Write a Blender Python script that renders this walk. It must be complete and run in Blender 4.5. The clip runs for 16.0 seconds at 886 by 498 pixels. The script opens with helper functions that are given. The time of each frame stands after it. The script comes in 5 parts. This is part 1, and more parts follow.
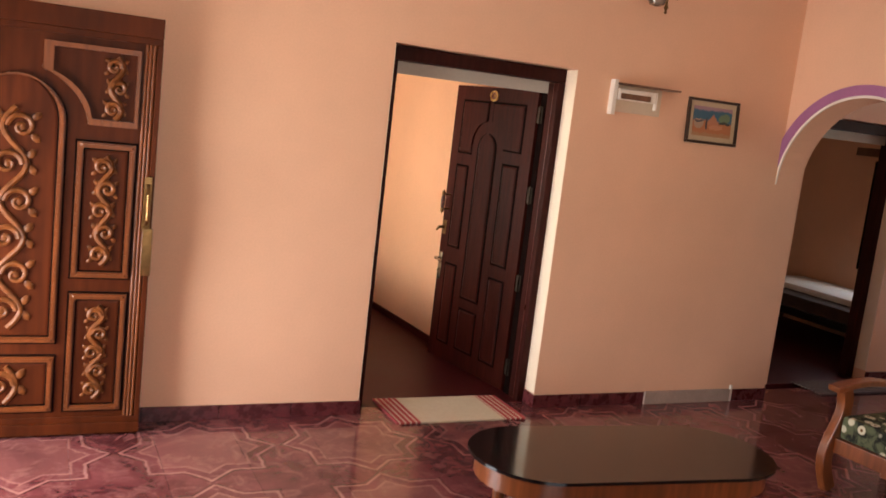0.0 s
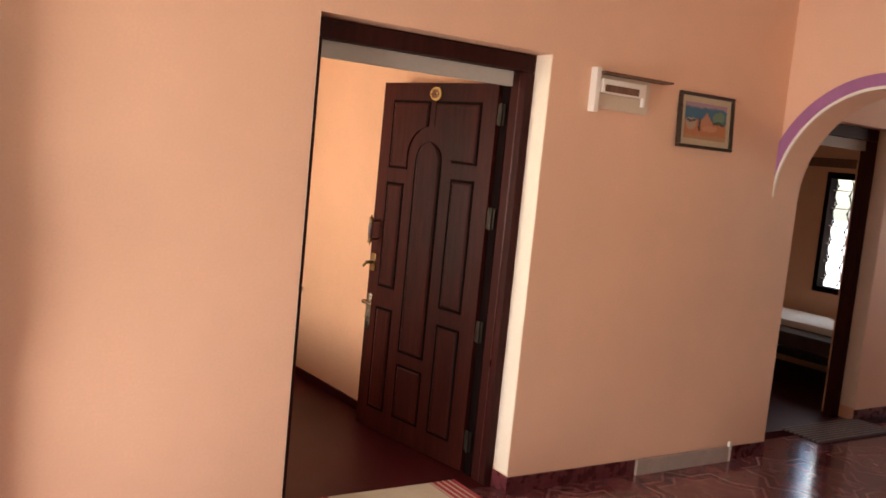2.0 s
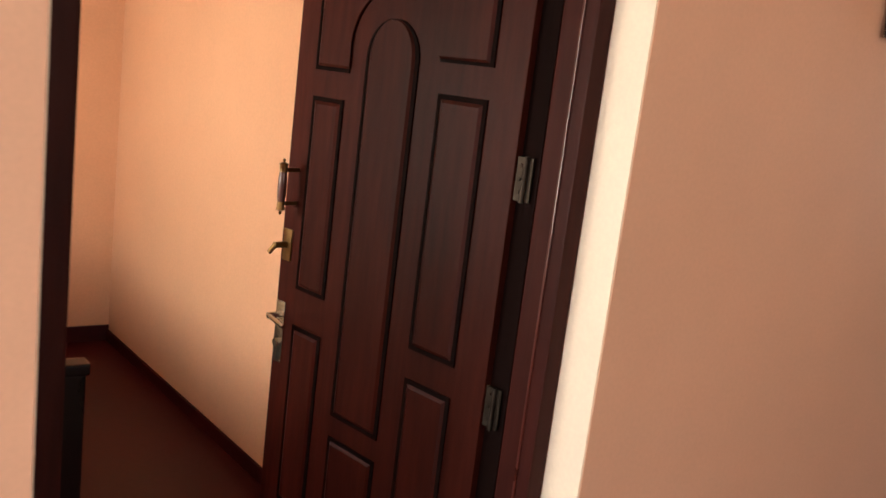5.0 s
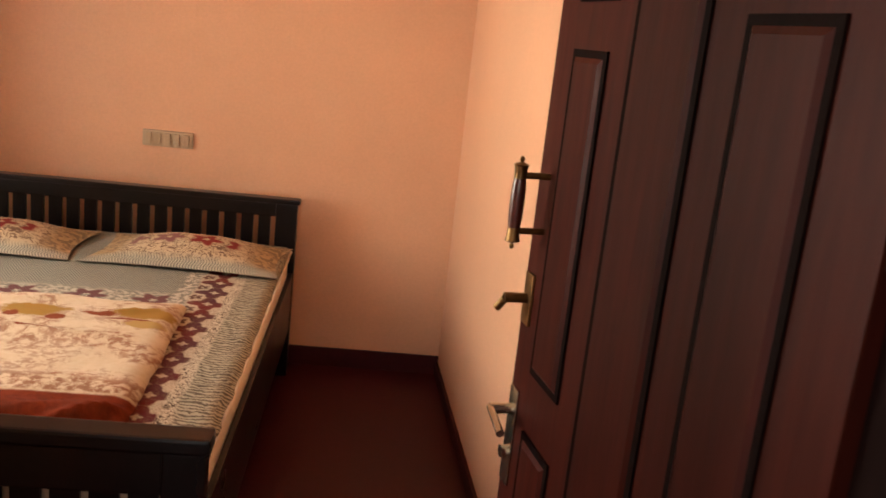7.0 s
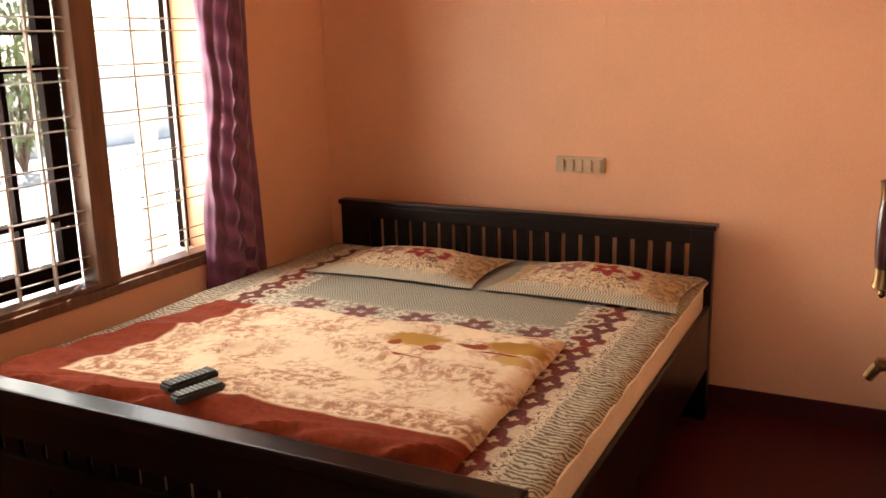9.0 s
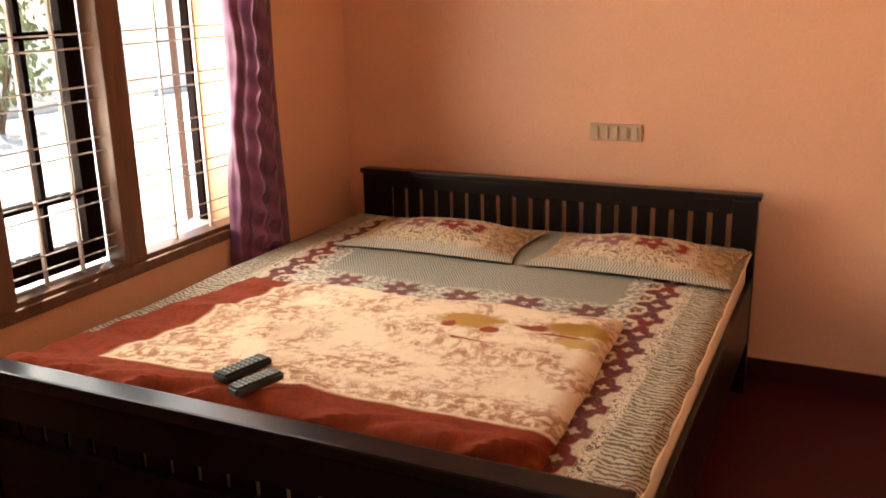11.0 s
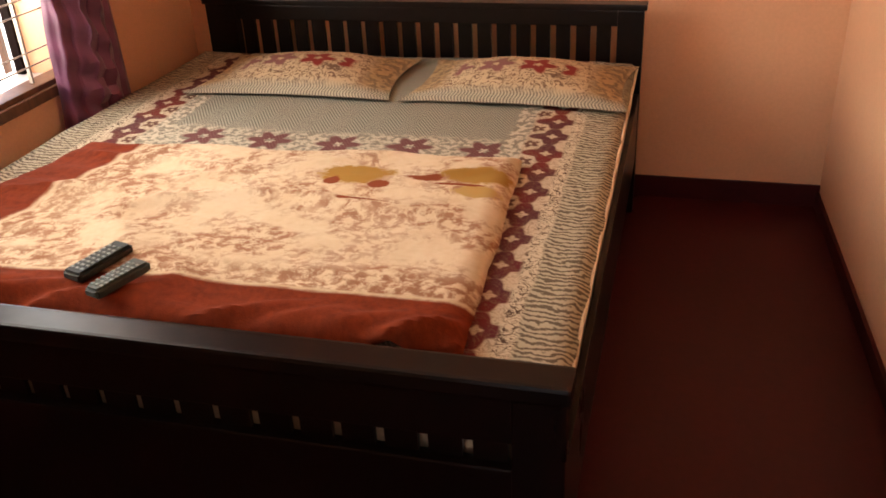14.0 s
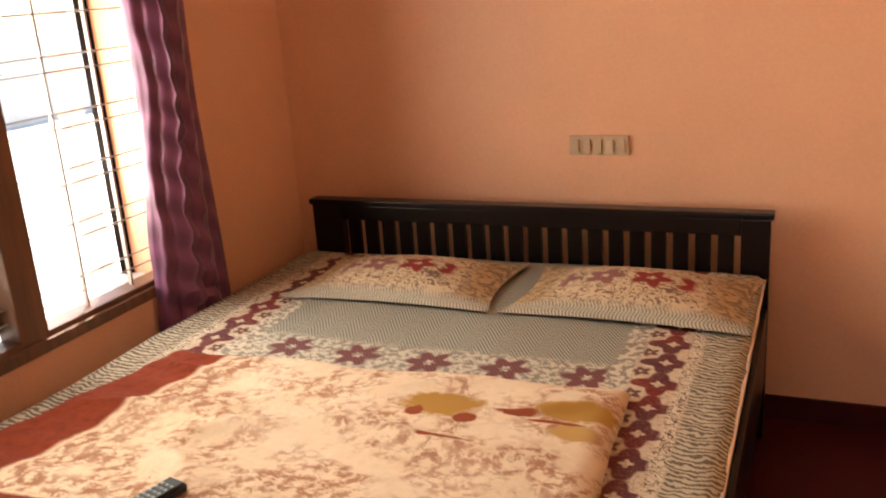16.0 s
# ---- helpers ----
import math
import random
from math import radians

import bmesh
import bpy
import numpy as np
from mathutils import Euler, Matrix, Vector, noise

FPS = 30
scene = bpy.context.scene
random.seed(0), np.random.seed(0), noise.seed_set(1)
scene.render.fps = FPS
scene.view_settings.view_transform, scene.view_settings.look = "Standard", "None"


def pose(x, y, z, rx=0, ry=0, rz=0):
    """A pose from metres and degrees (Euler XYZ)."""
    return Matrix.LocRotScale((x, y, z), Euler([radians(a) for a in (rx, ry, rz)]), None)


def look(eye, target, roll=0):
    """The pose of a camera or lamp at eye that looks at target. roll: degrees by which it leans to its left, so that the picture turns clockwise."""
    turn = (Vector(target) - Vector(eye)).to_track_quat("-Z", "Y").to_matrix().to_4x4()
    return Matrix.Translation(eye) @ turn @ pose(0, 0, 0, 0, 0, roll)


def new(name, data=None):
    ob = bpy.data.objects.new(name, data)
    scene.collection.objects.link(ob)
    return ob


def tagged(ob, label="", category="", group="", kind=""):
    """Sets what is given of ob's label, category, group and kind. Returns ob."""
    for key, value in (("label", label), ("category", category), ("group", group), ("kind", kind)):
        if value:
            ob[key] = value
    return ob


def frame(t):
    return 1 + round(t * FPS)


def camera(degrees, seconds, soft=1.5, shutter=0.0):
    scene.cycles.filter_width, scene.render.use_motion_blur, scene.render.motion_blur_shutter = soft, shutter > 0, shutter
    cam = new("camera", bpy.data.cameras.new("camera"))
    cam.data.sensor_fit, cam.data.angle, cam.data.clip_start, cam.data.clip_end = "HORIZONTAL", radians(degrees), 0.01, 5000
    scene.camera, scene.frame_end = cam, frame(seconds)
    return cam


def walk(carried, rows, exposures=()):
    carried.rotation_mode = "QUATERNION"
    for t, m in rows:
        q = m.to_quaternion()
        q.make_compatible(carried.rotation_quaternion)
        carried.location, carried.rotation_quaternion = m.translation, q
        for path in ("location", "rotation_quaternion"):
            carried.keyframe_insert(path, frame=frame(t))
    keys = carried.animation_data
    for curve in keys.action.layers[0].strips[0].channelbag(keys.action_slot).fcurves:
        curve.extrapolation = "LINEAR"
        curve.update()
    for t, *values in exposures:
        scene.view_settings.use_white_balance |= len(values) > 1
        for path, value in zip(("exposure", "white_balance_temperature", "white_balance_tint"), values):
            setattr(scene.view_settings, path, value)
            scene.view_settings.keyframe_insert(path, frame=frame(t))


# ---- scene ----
cam = camera(52.8, 16.0, soft=1.6, shutter=0.35)
PATH = [
    (0, (-2.925, -4.614, 1.750), (-2.081, -2.825, 1.452), 6.7),
    (0.5, (-2.801, -4.305, 1.702), (-1.907, -2.531, 1.465), 7.3),
    (1, (-2.748, -3.972, 1.686), (-1.753, -2.255, 1.437), 7.7),
    (1.5, (-2.751, -3.638, 1.612), (-1.620, -2.001, 1.404), 5.9),
    (2, (-2.626, -3.279, 1.590), (-1.543, -1.610, 1.382), 5.6),
    (2.5, (-2.413, -2.982, 1.612), (-1.355, -1.305, 1.350), 7.5),
    (3, (-2.253, -2.621, 1.594), (-1.046, -1.048, 1.337), 8.5),
    (3.2, (-2.239, -2.486, 1.585), (-1.005, -0.942, 1.282), 7.4),
    (5.3, (-1.296, -1.142, 1.505), (-0.153, 0.453, 1.119), 6.7),
    (5.5, (-1.201, -1.043, 1.498), (-0.107, 0.587, 1.116), 6.5),
    (6, (-0.855, -0.864, 1.470), (-0.121, 0.964, 1.124), 5.9),
    (6.5, (-0.670, -0.736, 1.438), (-0.277, 1.181, 1.026), 5.8),
    (7, (-0.536, -0.448, 1.410), (-0.353, 1.490, 0.953), 6.3),
    (7.5, (-0.462, -0.264, 1.416), (-0.526, 1.678, 0.939), 2.4),
    (8, (-0.320, -0.170, 1.416), (-0.904, 1.693, 0.975), 0.4),
    (8.5, (-0.248, -0.141, 1.393), (-1.126, 1.600, 0.948), -1.3),
    (10.8, (-0.502, -0.138, 1.435), (-1.325, 1.608, 0.911), -0.6),
    (11, (-0.516, -0.121, 1.426), (-1.331, 1.619, 0.871), -1.2),
    (11.5, (-0.532, -0.077, 1.413), (-1.327, 1.635, 0.752), -2.5),
    (12, (-0.532, -0.015, 1.413), (-1.386, 1.627, 0.653), -4.9),
    (12.5, (-0.521, 0.036, 1.376), (-1.304, 1.661, 0.512), -4.3),
    (13, (-0.535, 0.042, 1.369), (-1.277, 1.649, 0.439), -4.6),
    (13.5, (-0.515, 0.057, 1.363), (-1.199, 1.692, 0.437), -4.9),
    (14, (-0.675, 0.097, 1.420), (-1.154, 1.793, 0.474), -2.9),
    (14.5, (-0.706, 0.130, 1.398), (-1.223, 1.872, 0.563), -2.9),
    (15, (-0.699, 0.224, 1.407), (-1.372, 1.962, 0.680), -3.3),
    (15.5, (-0.701, 0.329, 1.408), (-1.371, 2.098, 0.759), -3.0),
    (16, (-0.675, 0.341, 1.452), (-1.442, 2.096, 0.876), -4.1),
]
walk(cam, [(t, look(eye, target, roll)) for t, eye, target, roll in PATH], [(0, 1.6), (16, 1.6)])

# ---- light and exposure ----
world = bpy.data.worlds.new("sky")
scene.world = world
world.use_nodes = True
wn = world.node_tree.nodes
sky = wn.new("ShaderNodeTexSky")
sky.sky_type = "NISHITA"
sky.sun_disc = False
sky.sun_elevation = radians(52)
sky.sun_rotation = radians(-60)
wn["Background"].inputs["Strength"].default_value = 0.15
world.node_tree.links.new(sky.outputs[0], wn["Background"].inputs[0])

sun = new("sun", bpy.data.lights.new("sun", "SUN"))
sun.data.energy = 5.0
sun.data.angle = radians(0.5)
sun.data.color = (1.0, 0.95, 0.86)
sun.matrix_world = look((-6, 8, 12), (-3.2, 3.5, 0))


def area_light(name, eye, target, w, h, energy, color):
    data = bpy.data.lights.new(name, "AREA")
    data.shape, data.size, data.size_y, data.energy, data.color = "RECTANGLE", w, h, energy, color
    ob = new(name, data)
    ob.matrix_world = look(eye, target)
    return ob


# daylight in the openings: the bedroom window, the front door, the second bedroom's window; unseen openings hold added
# fill lamps
area_light("window_daylight", (-2.66, 1.70, 1.45), (-0.1, 1.75, 0.62), 1.40, 0.90, 9.5, (1.0, 0.93, 0.80)).data.spread = radians(125)
area_light("window_ground_glow", (-2.98, 1.70, 0.95), (-1.85, 2.05, 2.30), 1.55, 0.50, 21.5, (1.0, 0.885, 0.73))
area_light("front_door_daylight", (-3.80, -0.79, 0.78), (0.0, -0.79, 0.45), 1.2, 1.40, 23.5, (1.0, 0.95, 0.93)).data.spread = radians(140)
# fill lamp in an unseen opening, added to brighten the hall
area_light("rear_fill_lamp", (-1.6, -6.30, 1.6), (-0.6, 0.0, 1.5), 2.3, 1.3, 15.5, (1.0, 0.90, 0.80))
# lamp added at an unseen lobby opening to lift the wall there
area_light("lobby_fill_lamp", (5.68, -1.2, 1.5), (3.0, 0.2, 1.1), 1.1, 1.1, 2.7, (1.0, 0.93, 0.86))
area_light("second_window_daylight", (4.74, 1.36, 1.25), (2.0, 1.4, 0.8), 0.38, 0.9, 2.4, (1.0, 0.97, 0.92))

# ---- materials ----


def node(tree, kind, **inputs):
    n = tree.nodes.new(kind)
    for k, v in inputs.items():
        n.inputs[k.replace("_", " ")].default_value = v
    return n


def material(name, base, rough=0.5, vary=0.12, scale=3.0, grain=0.08, grain_scale=60.0, bump=0.1, metal=0.0,
             stretch=(1, 1, 1), coat=0.0, spec=0.5):
    m = bpy.data.materials.new(name)
    m.use_nodes = True
    t = m.node_tree
    b = t.nodes["Principled BSDF"]
    b.inputs["Metallic"].default_value = metal
    b.inputs["Coat Weight"].default_value = coat
    b.inputs["Coat Roughness"].default_value = 0.12
    b.inputs["Specular IOR Level"].default_value = spec
    tc = t.nodes.new("ShaderNodeTexCoord")
    mp = t.nodes.new("ShaderNodeMapping")
    mp.inputs["Scale"].default_value = stretch
    t.links.new(tc.outputs["Object"], mp.inputs["Vector"])
    big = node(t, "ShaderNodeTexNoise", Scale=scale, Detail=5.0, Roughness=0.6)
    fine = node(t, "ShaderNodeTexNoise", Scale=grain_scale, Detail=4.0)
    for n in (big, fine):
        t.links.new(mp.outputs[0], n.inputs["Vector"])
    r1 = t.nodes.new("ShaderNodeMapRange")
    r1.inputs["From Min"].default_value, r1.inputs["From Max"].default_value = 0.3, 0.7
    r1.inputs["To Min"].default_value, r1.inputs["To Max"].default_value = 1 - vary, 1 + vary
    t.links.new(big.outputs[0], r1.inputs[0])
    r2 = t.nodes.new("ShaderNodeMapRange")
    r2.inputs["From Min"].default_value, r2.inputs["From Max"].default_value = 0.3, 0.7
    r2.inputs["To Min"].default_value, r2.inputs["To Max"].default_value = 1 - grain, 1 + grain
    t.links.new(fine.outputs[0], r2.inputs[0])
    mul = t.nodes.new("ShaderNodeMath")
    mul.operation = "MULTIPLY"
    t.links.new(r1.outputs[0], mul.inputs[0])
    t.links.new(r2.outputs[0], mul.inputs[1])
    col = t.nodes.new("ShaderNodeVectorMath")
    col.operation = "SCALE"
    col.inputs[0].default_value = base
    t.links.new(mul.outputs[0], col.inputs["Scale"])
    t.links.new(col.outputs[0], b.inputs["Base Color"])
    rr = t.nodes.new("ShaderNodeMapRange")
    rr.inputs["To Min"].default_value, rr.inputs["To Max"].default_value = max(rough - 0.08, 0.02), min(rough + 0.08, 1)
    t.links.new(big.outputs[0], rr.inputs[0])
    t.links.new(rr.outputs[0], b.inputs["Roughness"])
    if bump:
        bp = t.nodes.new("ShaderNodeBump")
        bp.inputs["Strength"].default_value = bump
        bp.inputs["Distance"].default_value = 0.004
        t.links.new(fine.outputs[0], bp.inputs["Height"])
        t.links.new(bp.outputs[0], b.inputs["Normal"])
    return m


WOOD = (1, 1, 0.12)
M_HALL = material("peach_wall_paint", (0.755, 0.45, 0.288), 0.55, 0.06, 1.2, 0.025, 90, 0.06)
M_BED = material("orange_wall_paint", (0.74, 0.405, 0.235), 0.5, 0.07, 1.2, 0.03, 90, 0.06)
M_CREAM = material("cream_reveal_paint", (0.80, 0.66, 0.50), 0.5, 0.04, 2, 0.03, 90, 0.05)
M_CEIL = material("white_ceiling_paint", (0.78, 0.74, 0.68), 0.7, 0.04, 1.5, 0.02, 90, 0.05)
M_GREY = material("grey_white_paint", (0.43, 0.39, 0.33), 0.6, 0.06, 4, 0.03, 90, 0.05)
M_STRIP = material("dusty_grey_plaster", (0.36, 0.27, 0.215), 0.7, 0.12, 6, 0.08, 60, 0.15)
M_PURPLE = material("purple_trim_paint", (0.34, 0.13, 0.26), 0.45, 0.06, 6, 0.05, 90, 0.05)
M_WHITE = material("white_paint", (0.78, 0.70, 0.60), 0.5, 0.05, 4, 0.03, 90, 0.05)
M_SKIRT = material("maroon_skirting_tile", (0.090, 0.019, 0.021), 0.28, 0.5, 14, 0.2, 60, 0.03, spec=0.3)
M_OXIDE = material("red_oxide_floor", (0.050, 0.0062, 0.0068), 0.42, 0.2, 1.4, 0.08, 40, 0.04, spec=0.16)
M_DARKWOOD = material("dark_red_brown_wood", (0.038, 0.0062, 0.0035), 0.45, 0.45, 3, 0.25, 45, 0.12, stretch=WOOD, spec=0.10)
# near-black wood; also the painted shade of panel grooves and the hinge gap
M_BLACK_AND_SHADE = material("near_black_wood_and_shade", (0.006, 0.0022, 0.0017), 0.7, 0.2, 3, 0.2, 45, 0.1, stretch=WOOD, spec=0.04)
M_FRAMEWOOD = material("door_frame_wood", (0.032, 0.0064, 0.0046), 0.48, 0.35, 3, 0.2, 45, 0.12, stretch=WOOD, spec=0.12)
M_TEAK = material("carved_teak", (0.062, 0.0125, 0.0028), 0.45, 0.4, 3, 0.22, 28, 0.10, stretch=WOOD, spec=0.12)
# mouldings and carving: polished teak, lightened to hold gloss highlights in the colour
M_MOULD = material("polished_teak_with_highlight", (0.130, 0.034, 0.0075), 0.36, 0.3, 5, 0.2, 40, 0.1, stretch=WOOD, spec=0.30)
M_CARVING = material("polished_carving_with_highlight", (0.115, 0.034, 0.0075), 0.38, 0.35, 12, 0.3, 60, 0.15, spec=0.25)
M_BEDWOOD = material("black_brown_bed_wood", (0.0048, 0.0024, 0.0022), 0.30, 0.2, 3, 0.25, 45, 0.06, spec=0.28)
M_WINWOOD = material("brown_window_wood", (0.135, 0.060, 0.029), 0.45, 0.2, 3, 0.25, 45, 0.12, stretch=WOOD)
M_BRASS = material("brass", (0.55, 0.36, 0.12), 0.28, 0.15, 20, 0.1, 90, 0.05, metal=1.0)
M_BRONZE = material("tarnished_bronze", (0.22, 0.125, 0.05), 0.4, 0.25, 20, 0.1, 90, 0.05, metal=1.0)
M_STEEL = material("worn_steel", (0.065, 0.05, 0.04), 0.5, 0.15, 20, 0.1, 90, 0.05, metal=1.0)
M_GRILL = material("painted_grill_steel", (0.42, 0.37, 0.32), 0.45, 0.1, 20, 0.05, 90, 0.05)
M_GLASSBLK = material("black_glass_tabletop", (0.006, 0.005, 0.005), 0.06, 0.1, 4, 0.02, 60, 0.0, coat=0.5)
M_CHAIRWOOD = material("orange_varnished_wood", (0.17, 0.046, 0.012), 0.3, 0.25, 5, 0.25, 40, 0.1, stretch=WOOD, coat=0.4)
M_BEIGE = material("beige_mattress_ticking", (0.74, 0.60, 0.43), 0.85, 0.08, 6, 0.08, 150, 0.2)
M_PLASTIC = material("cream_switch_plastic", (0.62, 0.50, 0.36), 0.4, 0.05, 9, 0.03, 90, 0.02)
M_REMOTE = material("dark_green_grey_plastic", (0.010, 0.014, 0.010), 0.6, 0.15, 20, 0.1, 90, 0.05)
M_REMOTE2 = material("grey_green_plastic", (0.045, 0.055, 0.045), 0.55, 0.15, 20, 0.1, 90, 0.05)
M_SWITCH = material("aged_switch_plastic", (0.50, 0.37, 0.235), 0.4, 0.08, 9, 0.04, 90, 0.02)
M_LAMPGLASS = material("smoky_lamp_glass", (0.17, 0.125, 0.09), 0.18, 0.5, 14, 0.1, 60, 0.05, coat=0.6)
M_BUTTON = material("grey_rubber_buttons", (0.20, 0.22, 0.19), 0.5, 0.1, 20, 0.1, 90, 0.02)
M_SHEETWHITE = material("white_bed_linen", (0.75, 0.72, 0.68), 0.85, 0.06, 6, 0.05, 120, 0.2)
M_DARKFABRIC = material("dark_blanket", (0.05, 0.028, 0.02), 0.9, 0.3, 8, 0.15, 120, 0.3)
M_CONCRETE = material("sunlit_concrete", (0.7, 0.67, 0.62), 0.8, 0.12, 2, 0.1, 50, 0.2)
M_GROUND = material("pale_sandy_ground", (0.66, 0.61, 0.54), 0.9, 0.15, 0.6, 0.15, 30, 0.3)
M_LEAF = material("bush_leaves", (0.13, 0.17, 0.06), 0.5, 0.35, 3, 0.2, 40, 0.1)
M_BARK = material("bush_bark", (0.12, 0.08, 0.05), 0.8, 0.3, 8, 0.2, 40, 0.3)
M_PICFRAME = material("black_gold_picture_frame", (0.03, 0.015, 0.008), 0.3, 0.2, 20, 0.1, 60, 0.05, coat=0.3)
M_MOUNT = material("beige_picture_mount", (0.50, 0.40, 0.26), 0.7, 0.06, 10, 0.05, 60, 0.05)
M_HINGE = material("dull_hinge_steel", (0.045, 0.034, 0.026), 0.55, 0.35, 20, 0.15, 90, 0.08, metal=1.0)
M_PLATE = material("brown_plate_enamel", (0.16, 0.055, 0.03), 0.35, 0.15, 20, 0.1, 60, 0.03)
M_CHROME = material("bright_door_fittings", (0.6, 0.55, 0.45), 0.25, 0.1, 20, 0.05, 60, 0.03, metal=1.0)
M_PULLWOOD = material("turned_pull_wood", (0.07, 0.013, 0.008), 0.3, 0.2, 10, 0.2, 60, 0.05, coat=0.4)


def cloth_nodes(name, rough=0.9, spec=0.12):
    m = bpy.data.materials.new(name)
    m.use_nodes = True
    t = m.node_tree
    b = t.nodes["Principled BSDF"]
    b.inputs["Roughness"].default_value = rough
    b.inputs["Specular IOR Level"].default_value = spec
    tc = t.nodes.new("ShaderNodeTexCoord")
    sep = t.nodes.new("ShaderNodeSeparateXYZ")
    t.links.new(tc.outputs["Object"], sep.inputs[0])
    return m, t, b, tc, sep


def m2(t, op, a, b=None, c=None):
    n = t.nodes.new("ShaderNodeMath")
    n.operation = op
    for i, v in enumerate((a, b, c)):
        if v is None:
            continue
        if isinstance(v, (int, float)):
            n.inputs[i].default_value = v
        else:
            t.links.new(v, n.inputs[i])
    return n.outputs[0]


def mixc(t, fac, a, b):
    n = t.nodes.new("ShaderNodeMix")
    n.data_type = "RGBA"
    for i, v in ((0, fac), (6, a), (7, b)):
        if isinstance(v, (int, float)):
            n.inputs[i].default_value = v
        elif isinstance(v, tuple):
            n.inputs[i].default_value = (*v, 1)
        else:
            t.links.new(v, n.inputs[i])
    return n.outputs[2]


def band(t, v, lo, hi, soft=0.004):
    """1 inside lo..hi, 0 outside."""
    n = t.nodes.new("ShaderNodeMapRange")
    n.inputs["From Min"].default_value, n.inputs["From Max"].default_value = lo - soft, lo + soft
    t.links.new(v, n.inputs[0])
    k = t.nodes.new("ShaderNodeMapRange")
    k.inputs["From Min"].default_value, k.inputs["From Max"].default_value = hi - soft, hi + soft
    k.inputs["To Min"].default_value, k.inputs["To Max"].default_value = 1, 0
    t.links.new(v, k.inputs[0])
    return m2(t, "MULTIPLY", n.outputs[0], k.outputs[0])


def noise_of(t, vec, scale, detail=3.0, rough=0.6, distort=0.0):
    n = node(t, "ShaderNodeTexNoise", Scale=scale, Detail=detail, Roughness=rough, Distortion=distort)
    t.links.new(vec, n.inputs["Vector"])
    return n.outputs[0]


def step(t, v, lo, hi):
    n = t.nodes.new("ShaderNodeMapRange")
    n.inputs["From Min"].default_value, n.inputs["From Max"].default_value = lo, hi
    t.links.new(v, n.inputs[0])
    return n.outputs[0]


def flower(t, x, y, px, py, petals, r, soft=0.12):
    """A repeating flower mask on a grid px by py: petals waves on the rim."""
    u = m2(t, "SUBTRACT", m2(t, "FRACT", m2(t, "DIVIDE", x, px)), 0.5)
    v = m2(t, "SUBTRACT", m2(t, "FRACT", m2(t, "DIVIDE", y, py)), 0.5)
    u, v = m2(t, "MULTIPLY", u, px), m2(t, "MULTIPLY", v, py)
    ang = m2(t, "ARCTAN2", v, u)
    rad = m2(t, "SQRT", m2(t, "ADD", m2(t, "MULTIPLY", u, u), m2(t, "MULTIPLY", v, v)))
    rim = m2(t, "MULTIPLY_ADD", m2(t, "COSINE", m2(t, "MULTIPLY", ang, petals)), 0.28 * r, r)
    q = m2(t, "DIVIDE", rad, rim)
    n = t.nodes.new("ShaderNodeMapRange")
    n.inputs["From Min"].default_value, n.inputs["From Max"].default_value = 1 - soft, 1 + soft
    n.inputs["To Min"].default_value, n.inputs["To Max"].default_value = 1, 0
    t.links.new(q, n.inputs[0])
    core = t.nodes.new("ShaderNodeMapRange")
    core.inputs["From Min"].default_value, core.inputs["From Max"].default_value = 0.2, 0.3
    t.links.new(q, core.inputs[0])
    return m2(t, "MULTIPLY", n.outputs[0], core.outputs[0])


def weave_bump(t, b, tc, scale=420, strength=0.25):
    n = noise_of(t, tc.outputs["Object"], scale, 2)
    bp = t.nodes.new("ShaderNodeBump")
    bp.inputs["Strength"].default_value, bp.inputs["Distance"].default_value = strength, 0.002
    t.links.new(n, bp.inputs["Height"])
    t.links.new(bp.outputs[0], b.inputs["Normal"])


